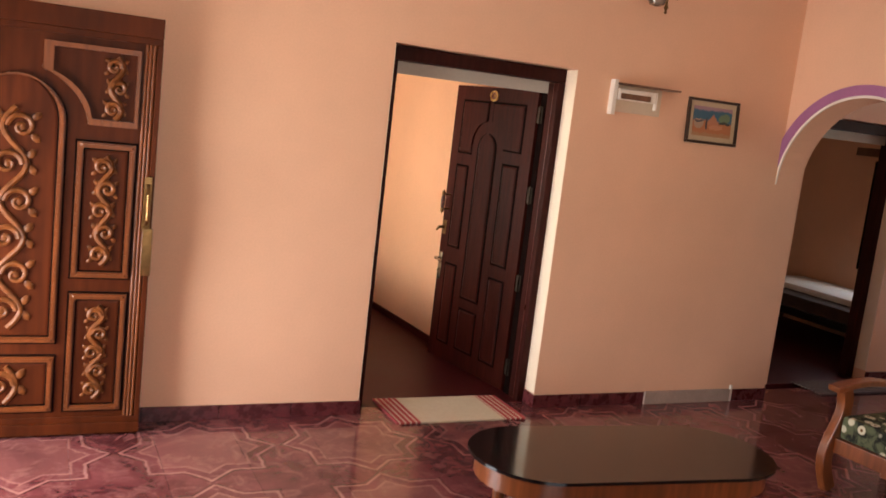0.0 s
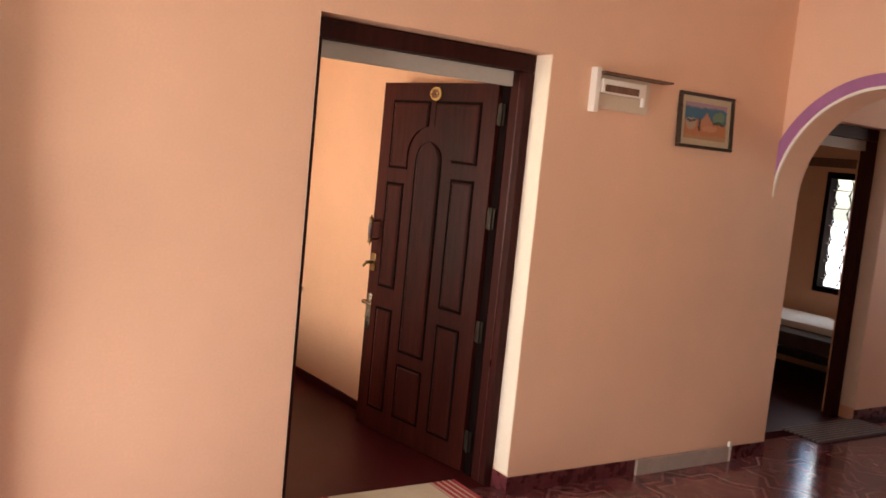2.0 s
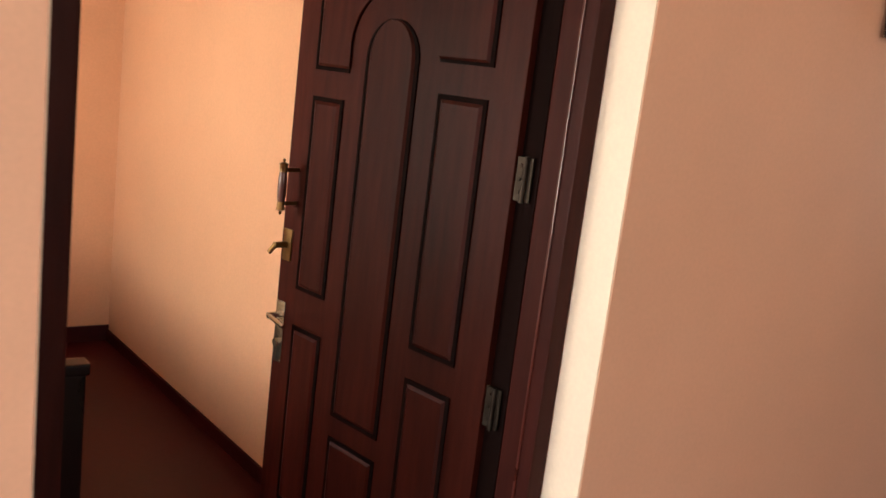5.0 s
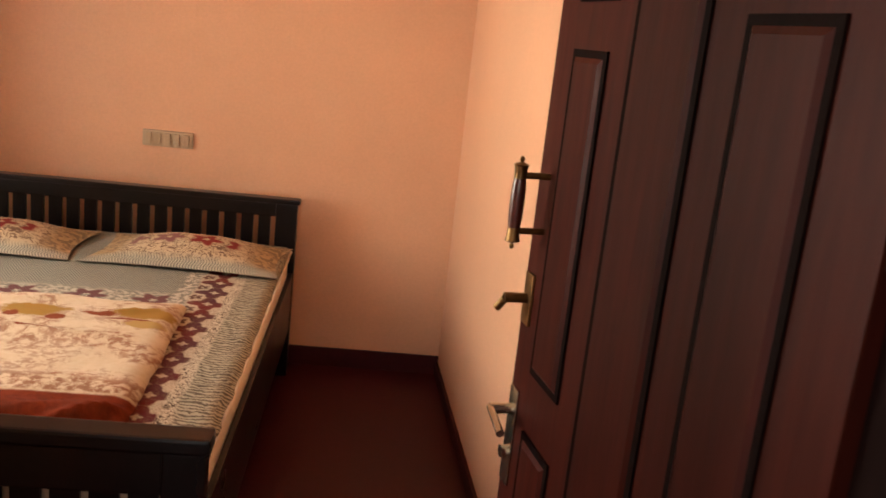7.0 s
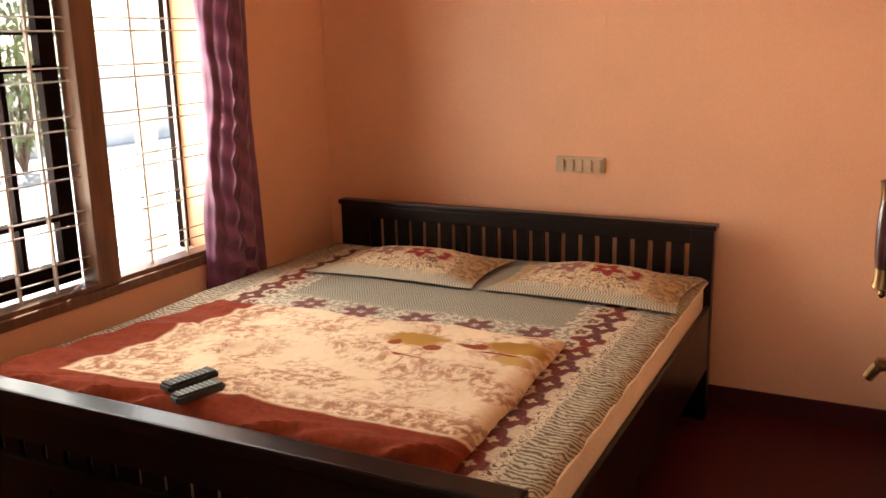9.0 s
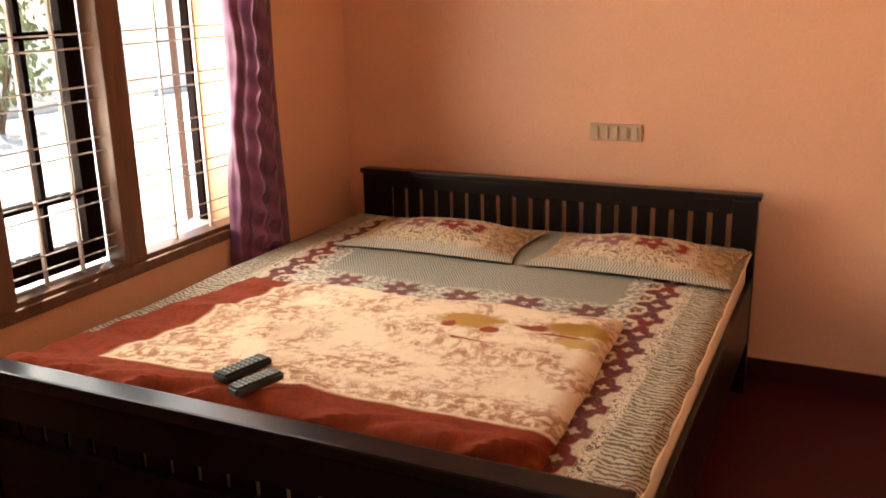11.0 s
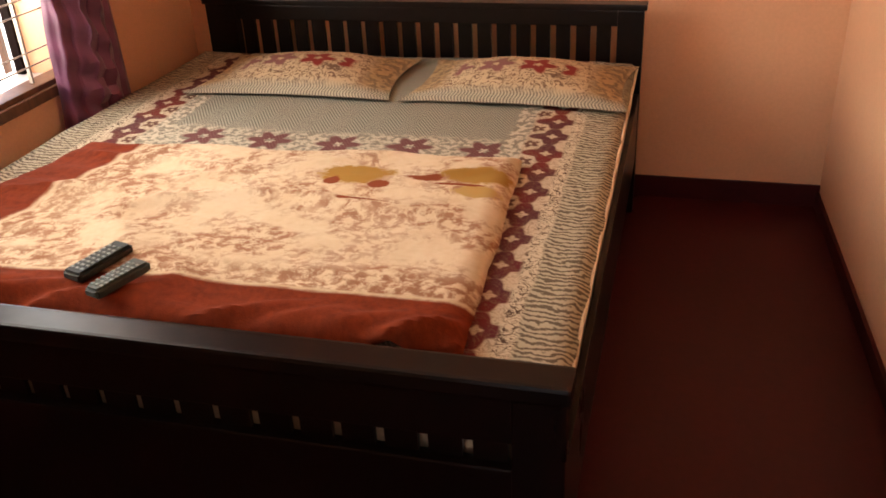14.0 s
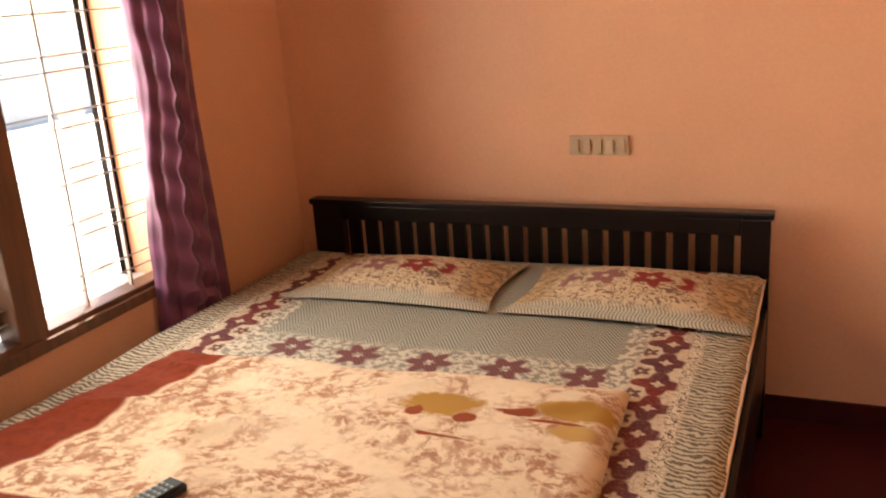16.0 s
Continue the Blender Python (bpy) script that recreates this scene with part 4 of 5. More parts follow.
def carved(pts, cx, cz, w, h, n, label=""):
    p = raised_panel(cdoor, pts, 0.0, 0.034, M_TEAK, M_BLACK_AND_SHADE, 0.006)
    bm = B()
    a, b = pts, inset_outline(pts, 0.026)
    ring_prism(bm, a + a[:1], b + b[:1], 0.024, UP)
    bmesh.ops.bevel(bm, geom=[e for e in bm.edges if e.verts[0].co.y < -0.02 and e.verts[1].co.y < -0.02], offset=0.008, segments=2, affect="EDGES")
    part("panel_moulding", bm, M_MOULD, cdoor)
    # thin near-black ring: the shade of a groove put into the colour
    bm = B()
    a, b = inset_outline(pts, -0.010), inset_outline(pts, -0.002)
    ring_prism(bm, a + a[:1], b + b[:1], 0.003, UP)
    part("panel_shade_line", bm, M_BLACK_AND_SHADE, cdoor)
    bm = B()
    scroll(bm, cx, cz, w, h, -0.010, n)
    part("carving", bm, M_CARVING, cdoor, "carved foliage scrolls", True)


MID = -CW / 2
for sx in (1, -1):
    def mx(a, b):
        return (MID + a, MID + b) if sx > 0 else (MID - b, MID - a)
    a, b = mx(0.26, 0.515)
    carved(rect(a, b, 0.12, 0.70), (a + b) / 2, 0.41, 0.14, 0.46, 5)
    carved(rect(a, b, 0.78, 1.42), (a + b) / 2, 1.10, 0.14, 0.52, 5)
    # spandrel panel above: rectangle with a scooped corner
    pts = [(MID + sx * 0.515, 1.50), (MID + sx * 0.515, 1.86), (MID + sx * 0.10, 1.86), (MID + sx * 0.10, 1.735)]
    for th in np.linspace(math.radians(72), math.radians(14), 9):
        pts.append((MID + sx * 0.31 * math.cos(th), 1.44 + 0.31 * math.sin(th)))
    pts[-1] = (MID + sx * 0.30, 1.50)
    bm = B()
    ctr = (MID + sx * 0.40, 1.70)
    inner = [(ctr[0] + (x - ctr[0]) * 0.86, ctr[1] + (z - ctr[1]) * 0.86) for x, z in pts]
    ring_prism(bm, pts + pts[:1], inner + inner[:1], 0.022, UP)
    part("panel_moulding", bm, M_MOULD, cdoor)
    bm = B()
    scroll(bm, MID + sx * 0.415, 1.675, 0.13, 0.29, -0.008, 3)
    part("carving", bm, M_CARVING, cdoor, "carved foliage scrolls", True)
carved(arch_points(MID, 0.46, 1.70, 0.205, 0.20), MID, 1.04, 0.26, 1.02, 6)
carved(rect(MID - 0.205, MID + 0.205, 0.12, 0.39), MID, 0.255, 0.24, 0.18, 1)
bm = boxes((-0.048, -0.012, -0.034, -0.022, 1.02, 1.28), (-0.042, 0.004, -0.038, -0.022, 0.80, 1.03), bevel=0.004)
rod(bm, (-0.030, -0.030, 1.24), (-0.030, -0.075, 1.20), 0.009, 10)
rod(bm, (-0.030, -0.075, 1.20), (-0.030, -0.075, 1.08), 0.009, 10)
rod(bm, (-0.030, -0.030, 1.05), (-0.030, -0.075, 1.08), 0.009, 10)
part("lock_plate", bm, M_BRONZE, cdoor, "long brass lock plate with pull", True)

# ---- bedroom window ----
win = thing("window_1", "three-light brown wooden window with pale iron grill", "window", kind="structure")
FX0, FX1 = ROOM_X0 - 0.075, ROOM_X0 - 0.003
MUL = ((WY0 + 0.001, WY0 + 0.055), (1.350, 1.440), (1.838, 1.930), (WY1 - 0.0012, WY1 - 0.001))
part("outer_sill", boxes((ROOM_X0 - 0.26, FX0, WY0 + 0.001, WY1 - 0.001, WZ0 + 0.001, WZ0 + 0.022)), M_CONCRETE, win, "pale sunlit outer sill")
part("sill", boxes((FX1, ROOM_X0 + 0.012, WY0 + 0.001, WY1 - 0.001, WZ0 + 0.001, WZ0 + 0.034), bevel=0.004), M_WINWOOD, win, "brown wooden window sill")
part("bottom_rail", boxes((FX0, FX1, WY0 + 0.001, WY1 - 0.001, WZ0 + 0.001, WZ0 + 0.050), bevel=0.004), M_WINWOOD, win)
part("head", boxes((FX0, FX1, WY0 + 0.001, WY1 - 0.001, WZ1 - 0.07, WZ1 - 0.001), bevel=0.006), M_WINWOOD, win)
part("outer_post", boxes((ROOM_X0 - 0.22, ROOM_X0 - 0.19, WY1 - 0.026, WY1 - 0.001, WZ0 + 0.023, WZ1 - 0.002)), M_BLACK_AND_SHADE, win, "dark outer shutter post")
for a, b in MUL[:3]:
    part("mullion", boxes((FX0, FX1, a, b, WZ0 + 0.040, WZ1 - 0.07), bevel=0.006), M_WINWOOD, win)
for (a0, a1), (b0, b1) in zip(MUL, MUL[1:]):
    w = b0 - a1
    for k in (1, 2):
        yy = a1 + w * k / 3
        part("grill_bar", boxes((FX1 - 0.044, FX1 - 0.032, yy - 0.0035, yy + 0.0035, WZ0 + 0.04, WZ1 - 0.07)), M_GRILL, win)
    zz = WZ0 + 0.10
    while zz < WZ1 - 0.1:
        for dz in (0, 0.04):
            bm = B()
            rod(bm, (FX1 - 0.030, a1, zz + dz), (FX1 - 0.030, b0, zz + dz), 0.0026, 6)
            part("grill_rod", bm, M_GRILL, win)
        zz += 0.148
# sash in the second light: closed, dark, with muntins; the third light's sash stands open outwards
ya, yb = MUL[1][1], MUL[2][0]


def sash(at, w, h):
    s = part("sash", boxes((-0.015, 0.015, 0, 0.045, 0, h), (-0.015, 0.015, w - 0.06, w, 0, h), (-0.015, 0.015, 0.045, w - 0.045, 0, 0.07),
                           (-0.015, 0.015, 0.045, w - 0.045, h - 0.06, h), (-0.012, 0.012, w / 2 - 0.009, w / 2 + 0.009, 0.07, h - 0.06),
                           (-0.012, 0.012, 0.045, w - 0.045, 0.20, 0.222), (-0.012, 0.012, 0.045, w - 0.045, 0.66, 0.682), (-0.012, 0.012, 0.045, w - 0.045, 0.77, 0.785)), M_BLACK_AND_SHADE, win, "dark wooden casement sash", at=at)
    g = part("pane", boxes((-0.002, 0.002, 0.046, w - 0.046, 0.072, h - 0.062)), M_GLASS, s, "clear glass")
    g.visible_shadow = False
    return s


sash(pose(FX0 - 0.020, ya, WZ0 + 0.06), yb - ya, WZ1 - WZ0 - 0.14)
sash(pose(FX0 - 0.03, MUL[0][1], WZ0 + 0.06, 0, 0, 90), 0.42, WZ1 - WZ0 - 0.14)

# curtain gathered beside the window: it bulges into the room, so one half faces the daylight and the other turns from it
bm = B()
NU, NV = 64, 60
rows = []
for j in range(NV + 1):
    f = j / NV
    z = 0.46 + f * (2.06 - 0.46)
    tie = math.exp(-((z - 1.22) / 0.28) ** 2)
    low = max(0.0, (1.20 - z) / 0.74)
    y0 = 2.300 + 0.050 * min(1, max(0, (z - 0.5) / 0.75)) + 0.02 * tie
    y1 = 2.622 + 0.030 * low ** 1.3 - 0.02 * tie
    row = []
    for i in range(NU + 1):
        u = i / NU
        ph = 2 * math.pi * 4.6 * u + 0.7 * math.sin(4 * f) + 0.4 * math.sin(23 * f + 5 * u)
        x = -2.484 + 0.098 * math.sin(math.pi * u ** 0.85) ** 0.8 + (0.007 - 0.002 * f) * math.sin(ph)
        if u < 0.62:
            x += 0.013 * math.sin(math.pi * u / 0.62) * (0.45 + 0.55 * low ** 0.5) * math.sin(z * 62 + u * 11 + 1.2 * math.sin(z * 11))
        row.append(bm.verts.new((max(x, -2.492), y0 + (y1 - y0) * (u + 0.02 * math.sin(ph * 2)), z + 0.012 * math.sin(u * 7))))
    rows.append(row)
for a, b in zip(rows, rows[1:]):
    for i in range(NU):
        bm.faces.new((a[i], a[i + 1], b[i + 1], b[i]))
curtain = part("curtain", bm, M_CURTAIN, None, smooth=True)
curtain.modifiers.new("cloth", "SOLIDIFY").thickness = 0.003
tagged(curtain, "purple satin curtain gathered beside the window", "curtain")
bm = B()
rod(bm, (-2.44, 0.8, 2.07), (-2.44, 2.70, 2.07), 0.012, 12)
rodob = part("curtain_rod", bm, M_STEEL, None, smooth=True)
tagged(rodob, "plain metal curtain rod above the window", "curtain rod")
for yy in (0.87, 2.65):
    part("bracket", boxes((ROOM_X0, -2.43, yy - 0.01, yy + 0.01, 2.05, 2.09)), M_STEEL, rodob)

# ---- bed ----
bed = thing("double_bed", "black-brown wooden double bed with slatted headboard and footboard", "bed", pose(0, 0, 0))
BX0, BX1 = -2.345, -0.795
HB0, HB1 = 3.02, 3.065
gap0, gap1, gw = -2.222, -0.888, 0.020
pitch = (gap1 - gap0) / 20
hb = part("headboard", boxes((gap0 - gw / 2, gap1 + gw / 2, HB0 + 0.006, HB1 - 0.006, 0.25, 0.505), bevel=0.004), M_BEDWOOD, bed)
for x0, x1 in ((BX0, gap0 - gw / 2), (gap1 + gw / 2, BX1)):
    part("post", boxes((x0, x1, HB0, HB1, 0, 0.7145), bevel=0.004), M_BEDWOOD, hb)
part("top_rail", boxes((gap0 - gw / 2, gap1 + gw / 2, HB0 + 0.002, HB1 - 0.002, 0.662, 0.7145), bevel=0.004), M_BEDWOOD, hb)
part("cap", boxes((BX0 - 0.009, BX1 + 0.009, HB0 - 0.006, HB1 + 0.006, 0.715, 0.735), bevel=0.005), M_BEDWOOD, hb)
for k in range(20):
    x = gap0 + pitch * k
    part("slat", boxes((x + gw / 2, x + pitch - gw / 2, HB0 + 0.012, HB1 - 0.018, 0.505, 0.662)), M_BEDWOOD, hb)
FB0, FB1 = 1.152, 1.192
FX = BX0 - 0.055
fb = part("footboard", boxes((FX + 0.10, BX1 - 0.085, FB0 + 0.005, FB1 - 0.005, 0.10, 0.438), bevel=0.005), M_BEDWOOD, bed)
for x0, x1 in ((FX, FX + 0.10), (BX1 - 0.085, BX1)):
    part("post", boxes((x0, x1, FB0, FB1, 0, 0.5845), bevel=0.005), M_BEDWOOD, fb)
part("top_rail", boxes((FX + 0.10, BX1 - 0.085, FB0 + 0.004, FB1 - 0.004, 0.49, 0.5845), bevel=0.004), M_BEDWOOD, fb)
part("cap", boxes((FX - 0.008, BX1 + 0.008, FB0 - 0.012, FB1 + 0.012, 0.585, 0.62), bevel=0.007), M_BEDWOOD, fb)
n_f = 19
sf = (BX1 - 0.085 - (FX + 0.10)) / n_f
for k in range(n_f):
    x = FX + 0.10 + sf * (k + 0.5)
    part("slat", boxes((x - sf * 0.385, x + sf * 0.385, FB0 + 0.022, FB1 - 0.008, 0.438, 0.49)), M_BEDWOOD, fb)
for x in (BX1 - 0.018, BX0 - 0.034):
    part("side_rail", boxes((x, x + 0.016, FB1, HB0, 0.20, 0.440), bevel=0.003), M_BEDWOOD, bed)
part("slat_base", boxes((BX0 + 0.045, BX1 - 0.045, FB1, HB0, 0.26, 0.29)), M_BEDWOOD, bed)

MX0, MX1, MY0, MY1, MTOP = -2.358, -0.816, 1.200, 3.01, 0.540
mattress = part("mattress", boxes((MX0, MX1, MY0, MY1, 0.29, MTOP), bevel=0.022), M_BEIGE, None, smooth=True)
for z in (MTOP - 0.020, 0.300):
    bm = B()
    rod(bm, (MX1 + 0.001, MY0 + 0.02, z), (MX1 + 0.001, MY1 - 0.02, z), 0.006, 8)
    part("piping", bm, M_SHEETWHITE, mattress, "pale piped seam", True)
tagged(mattress, "beige foam mattress lying in the bed frame", "mattress")

# bedspread: a thin cloth over the mattress, origin at the right foot corner
bm = B()
NX, NY = 70, 84
W, L = MX1 - MX0, MY1 - MY0
g = []
for j in range(NY + 1):
    row = []
    for i in range(NX + 1):
        u, v = i / NX, j / NY
        x = -(W + 0.02 + 0.02 * (1 - v)) * (1 - u) + 0.012
        y = L * v
        p = Vector((x * 2.1, y * 2.1, 0.3))
        z = MTOP + 0.007 + 0.006 * noise.noise(p * 1.6) + 0.0025 * noise.noise(p * 6)
        if u > 0.985:
            z -= 0.018 * (u - 0.985) / 0.015 * (1 + 0.5 * noise.noise(p * 4))
        if v < 0.02 and u > 0.94:
            z -= 0.05 * (u - 0.94) / 0.06
        row.append(bm.verts.new((x, y, z)))
    g.append(row)
for a, b in zip(g, g[1:]):
    for i in range(NX):
        bm.faces.new((a[i], a[i + 1], b[i + 1], b[i]))
spread = part("bedspread", bm, M_SPREAD, None, smooth=True, at=pose(MX1, MY0, 0))
spread.modifiers.new("cloth", "SOLIDIFY").thickness = 0.004
bm = B()
tube(bm, [(0.010, L * (0.03 + 0.97 * k / 40), MTOP - 0.009 + 0.003 * math.sin(k * 1.7)) for k in range(41)], [0.004] * 41, 6)
part("hem", bm, M_BEIGE, spread, "stitched pale hem", True)
tagged(spread, "printed grey, cream and maroon cotton bedspread on the mattress", "bedspread")


def pillow(x, y, rz, w, d, h):
    bm = B()
    n, k = 40, 28
    top, bot = [], []
    for j in range(k + 1):
        r1, r2 = [], []
        for i in range(n + 1):
            u, v = 2 * i / n - 1, 2 * j / k - 1
            px, py = u * w / 2 * (1 - 0.09 * (1 - v * v)), v * d / 2 * (1 - 0.11 * (1 - u * u))
            f = max(0.0, (1 - abs(u) ** 2.6)) ** 1.25 * max(0.0, (1 - abs(v) ** 2.2)) ** 0.85
            wr = 0.006 * noise.noise(Vector((px * 9 + x * 7, py * 9, 1.7))) * f
            r1.append(bm.verts.new((px, py, 0.013 + h * f + wr)))
            r2.append(bm.verts.new((px, py, 0.011 - 0.010 * min(1, f * 1.6))))
        top.append(r1)
        bot.append(r2)
    for j in range(k):
        for i in range(n):
            bm.faces.new((top[j][i], top[j][i + 1], top[j + 1][i + 1], top[j + 1][i]))
            bm.faces.new((bot[j][i], bot[j + 1][i], bot[j + 1][i + 1], bot[j][i + 1]))
    rim = [(0, i, 1) for i in range(n)] + [(k, i, 1) for i in range(n)]
    for j, i, _ in rim:
        bm.faces.new((top[j][i], bot[j][i], bot[j][i + 1], top[j][i + 1]))
    for i in (0, n):
        for j in range(k):
            bm.faces.new((top[j][i], top[j + 1][i], bot[j + 1][i], bot[j][i]))
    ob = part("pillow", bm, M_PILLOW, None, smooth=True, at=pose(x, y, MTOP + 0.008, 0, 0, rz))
    return tagged(ob, "plump pillow in a printed cream and maroon case on the bed", "pillow", "pillows on the bed")


pillow(-1.845, 2.725, 1.0, 0.675, 0.43, 0.064)
pillow(-1.135, 2.725, -1.5, 0.67, 0.43, 0.066)

# folded plush blanket: rust border on two sides, cream field
bm = B()
uvl = bm.loops.layers.uv.new("UVMap")
NX, NY = 90, 70
BNL, BNR, BFL, BFR = Vector((-2.395, 1.24)), Vector((-0.985, 1.285)), Vector((-2.215, 2.060)), Vector((-1.03, 2.12))
g, uvs = [], {}
for j in range(NY + 1):
    row = []
    for i in range(NX + 1):
        u, v = i / NX, j / NY
        near = BNL.lerp(BNR, u)
        far = BFL.lerp(BFR, u)
        p = near.lerp(far, v)
        p = p + Vector((0.012 * noise.noise(Vector((u * 3, v * 5, 3))), 0.016 * noise.noise(Vector((u * 5, v * 3, 8)))))
        rim = min(u, 1 - u, v, 1 - v)
        z = MTOP + 0.016 + 0.026 * min(1, rim / 0.035) ** 0.5
        wr = noise.noise(Vector((u * 2.2 + 4, v * 7.5 + u * 2.0, 0.5)))
        fold = 1 - abs(noise.noise(Vector((u * 1.5 + v * 1.1, v * 3.4 - u * 1.3, 9.2)))) * 2
        z += 0.013 * max(0, fold) ** 6 * min(1, rim / 0.1)
        z += 0.009 * wr + 0.007 * noise.noise(Vector((u * 5 + v * 6, v * 14, 2))) + 0.0035 * noise.noise(Vector((u * 16 + v * 8, v * 22, 7)))
        front = max(0, 1 - v / 0.15)
        z += front * (0.040 * noise.noise(Vector((u * 15 - v * 17, v * 3, 5))) + 0.016 * math.sin(math.pi * min(1, v / 0.15)))
        vert = bm.verts.new((p.x, p.y, z))
        uvs[vert] = (u * 1.36, v * 0.86)
        row.append(vert)
    g.append(row)
for a, b in zip(g, g[1:]):
    for i in range(NX):
        f = bm.faces.new((a[i], a[i + 1], b[i + 1], b[i]))
        for l in f.loops:
            l[uvl].uv = uvs[l.vert]
nap = [v.co.copy() for row in g for v in row]
blanket = part("blanket", bm, M_BLANKET, None, smooth=True)
sol = blanket.modifiers.new("fold", "SOLIDIFY")
sol.thickness, sol.offset = 0.020, -1
tagged(blanket, "folded cream plush blanket with rust border on the bed", "blanket")


def remote(x, y, rz, length, width, mat, label, wedge):
    z = max(p.z for p in nap if (p.x - x) ** 2 + (p.y - y) ** 2 < 0.05 ** 2) - 0.002
    e = thing("remote_control", label, "remote control", pose(x, y, z, 0, 0, rz), "remote controls on the blanket")
    bm = B()
    pts = [(-width / 2 * wedge, -length / 2), (width / 2 * wedge, -length / 2), (width / 2, length / 2), (-width / 2, length / 2)]
    vs = prism(bm, pts, 0.022)
    bmesh.ops.bevel(bm, geom=bm.edges[:], offset=0.006, segments=2, affect="EDGES")
    part("case", bm, mat, e, smooth=True)
    for r in range(8):
        for c in range(3):
            xx = (c - 1) * width * 0.26
            yy = -length * 0.36 + r * length * 0.095
            part("button", boxes((xx - 0.0035, xx + 0.0035, yy - 0.003, yy + 0.003, 0.0215, 0.0235), bevel=0.0008), M_BUTTON, e)
    return e


remote(-1.748, 1.406, -14, 0.140, 0.050, M_REMOTE, "dark plastic remote control lying on the blanket", 1.0)
remote(-1.657, 1.333, -16, 0.128, 0.046, M_REMOTE2, "grey-green plastic remote control lying on the blanket", 0.8)

# switch board on the headboard wall, small plate above
sw = thing("switch_board", "cream plastic switch board with five rocker switches", "switch board", pose(-1.335, ROOM_Y1, 0.905))
part("plate", boxes((-0.098, 0.098, -0.012, 0, -0.032, 0.032), bevel=0.004), M_SWITCH, sw)
for k in range(5):
    x = -0.075 + k * 0.037
    part("rocker", boxes((x - 0.012, x + 0.012, -0.020, -0.0115, -0.022, 0.022), bevel=0.003), M_SWITCH, sw)
jb = part("junction_plate", boxes((-1.355, -1.245, ROOM_Y1 - 0.004, ROOM_Y1, 1.385, 1.475), bevel=0.0015), M_BED)
tagged(jb, "painted-over junction plate on the orange wall", "junction plate")

# ---- hall things ----
# conduit box on the wall
cb = thing("meter_box", "white plastic fuse box with open lid on the wall", "fuse box", pose(0.42, 0, 1.97))
part("side", boxes((-0.180, -0.152, -0.045, 0, -0.105, 0.105), bevel=0.004), M_WHITE, cb)
part("back_plate", boxes((-0.155, 0.20, -0.018, 0, -0.085, 0.075), bevel=0.003), M_PLASTIC, cb)
part("cover", boxes((-0.145, 0.13, -0.055, -0.018, -0.012, 0.055), bevel=0.006), M_WHITE, cb)
part("slot", boxes((-0.13, 0.09, -0.058, -0.055, -0.005, 0.028)), M_WINWOOD, cb, "brown slot")
part("lid", boxes((-0.155, 0.30, -0.075, 0, 0.078, 0.088), bevel=0.002), M_WINWOOD, cb, "thin lid tilted up")
bm = B()
rod(bm, (0.155, -0.02, -0.05), (0.155, -0.02, 0.06), 0.012, 12)
part("switch_knob", bm, M_WHITE, cb, smooth=True)

pic = thing("framed_picture", "small framed landscape print in blue and sand colours", "picture", pose(1.052, 0, 1.895, -4))
for a in ((-0.208, 0.208, 0.126, 0.143), (-0.208, 0.208, -0.143, -0.126), (-0.208, -0.190, -0.1255, 0.1255), (0.190, 0.208, -0.1255, 0.1255)):
    part("frame_bar", boxes((a[0], a[1], -0.026, -0.004, a[2], a[3]), bevel=0.004), M_PICFRAME, pic)
part("mount", boxes((-0.190, 0.190, -0.012, -0.005, -0.126, 0.126)), M_MOUNT, pic, "beige card mount")
part("print", boxes((-0.158, 0.158, -0.0145, -0.012, -0.094, 0.094)), M_PICTURE, pic, "painted landscape print")
part("hanger", boxes((-0.012, 0.012, -0.008, -0.002, 0.143, 0.158), bevel=0.002), M_STEEL, pic, "small metal hanger")

lamp = thing("wall_lamp", "small brass wall lamp with smoky glass shades", "wall lamp", pose(0.47, 0, 2.60))
bm = B()
bmesh.ops.create_cone(bm, cap_ends=True, segments=20, radius1=0.05, radius2=0.042, depth=0.02, matrix=Matrix.Translation((0.03, -0.01, 0.01)) @ Matrix.Rotation(radians(90), 4, "X"))
rod(bm, (0.03, -0.02, 0.01), (0.03, -0.085, 0.03), 0.008, 10)
rod(bm, (0.03, -0.085, 0.03), (-0.055, -0.105, 0.02), 0.007, 10)
rod(bm, (0.03, -0.085, 0.03), (0.085, -0.105, 0.045), 0.007, 10)
lathe(bm, [(0.004, -0.105), (0.010, -0.095), (0.006, -0.085), (0.014, -0.07), (0.009, -0.05), (0.006, 0.03)], 14, Matrix.Translation((0.03, -0.085, 0)))
part("bracket", bm, M_BRONZE, lamp, "tarnished brass bracket", True)
for x, z, k in ((-0.055, 0.02, 1.0), (0.085, 0.045, 0.62)):
    bm = B()
    lathe(bm, [(0.012 * k, -0.095 * k), (0.042 * k, -0.085 * k), (0.056 * k, -0.055 * k), (0.050 * k, -0.025 * k), (0.026 * k, 0.0), (0.014 * k, 0.012)], 18, Matrix.Translation((x, -0.105, z)))
    part("shade", bm, M_LAMPGLASS, lamp, "smoky glass shade", True)

ls = thing("light_switch", "small white light switch on the lobby wall", "light switch", pose(3.63, LY, 1.25))
part("plate", boxes((-0.12, 0.12, -0.012, 0, -0.026, 0.026), bevel=0.003), M_WHITE, ls)
part("rocker", boxes((-0.03, 0.03, -0.018, -0.012, -0.018, 0.018), bevel=0.002), M_PLASTIC, ls)

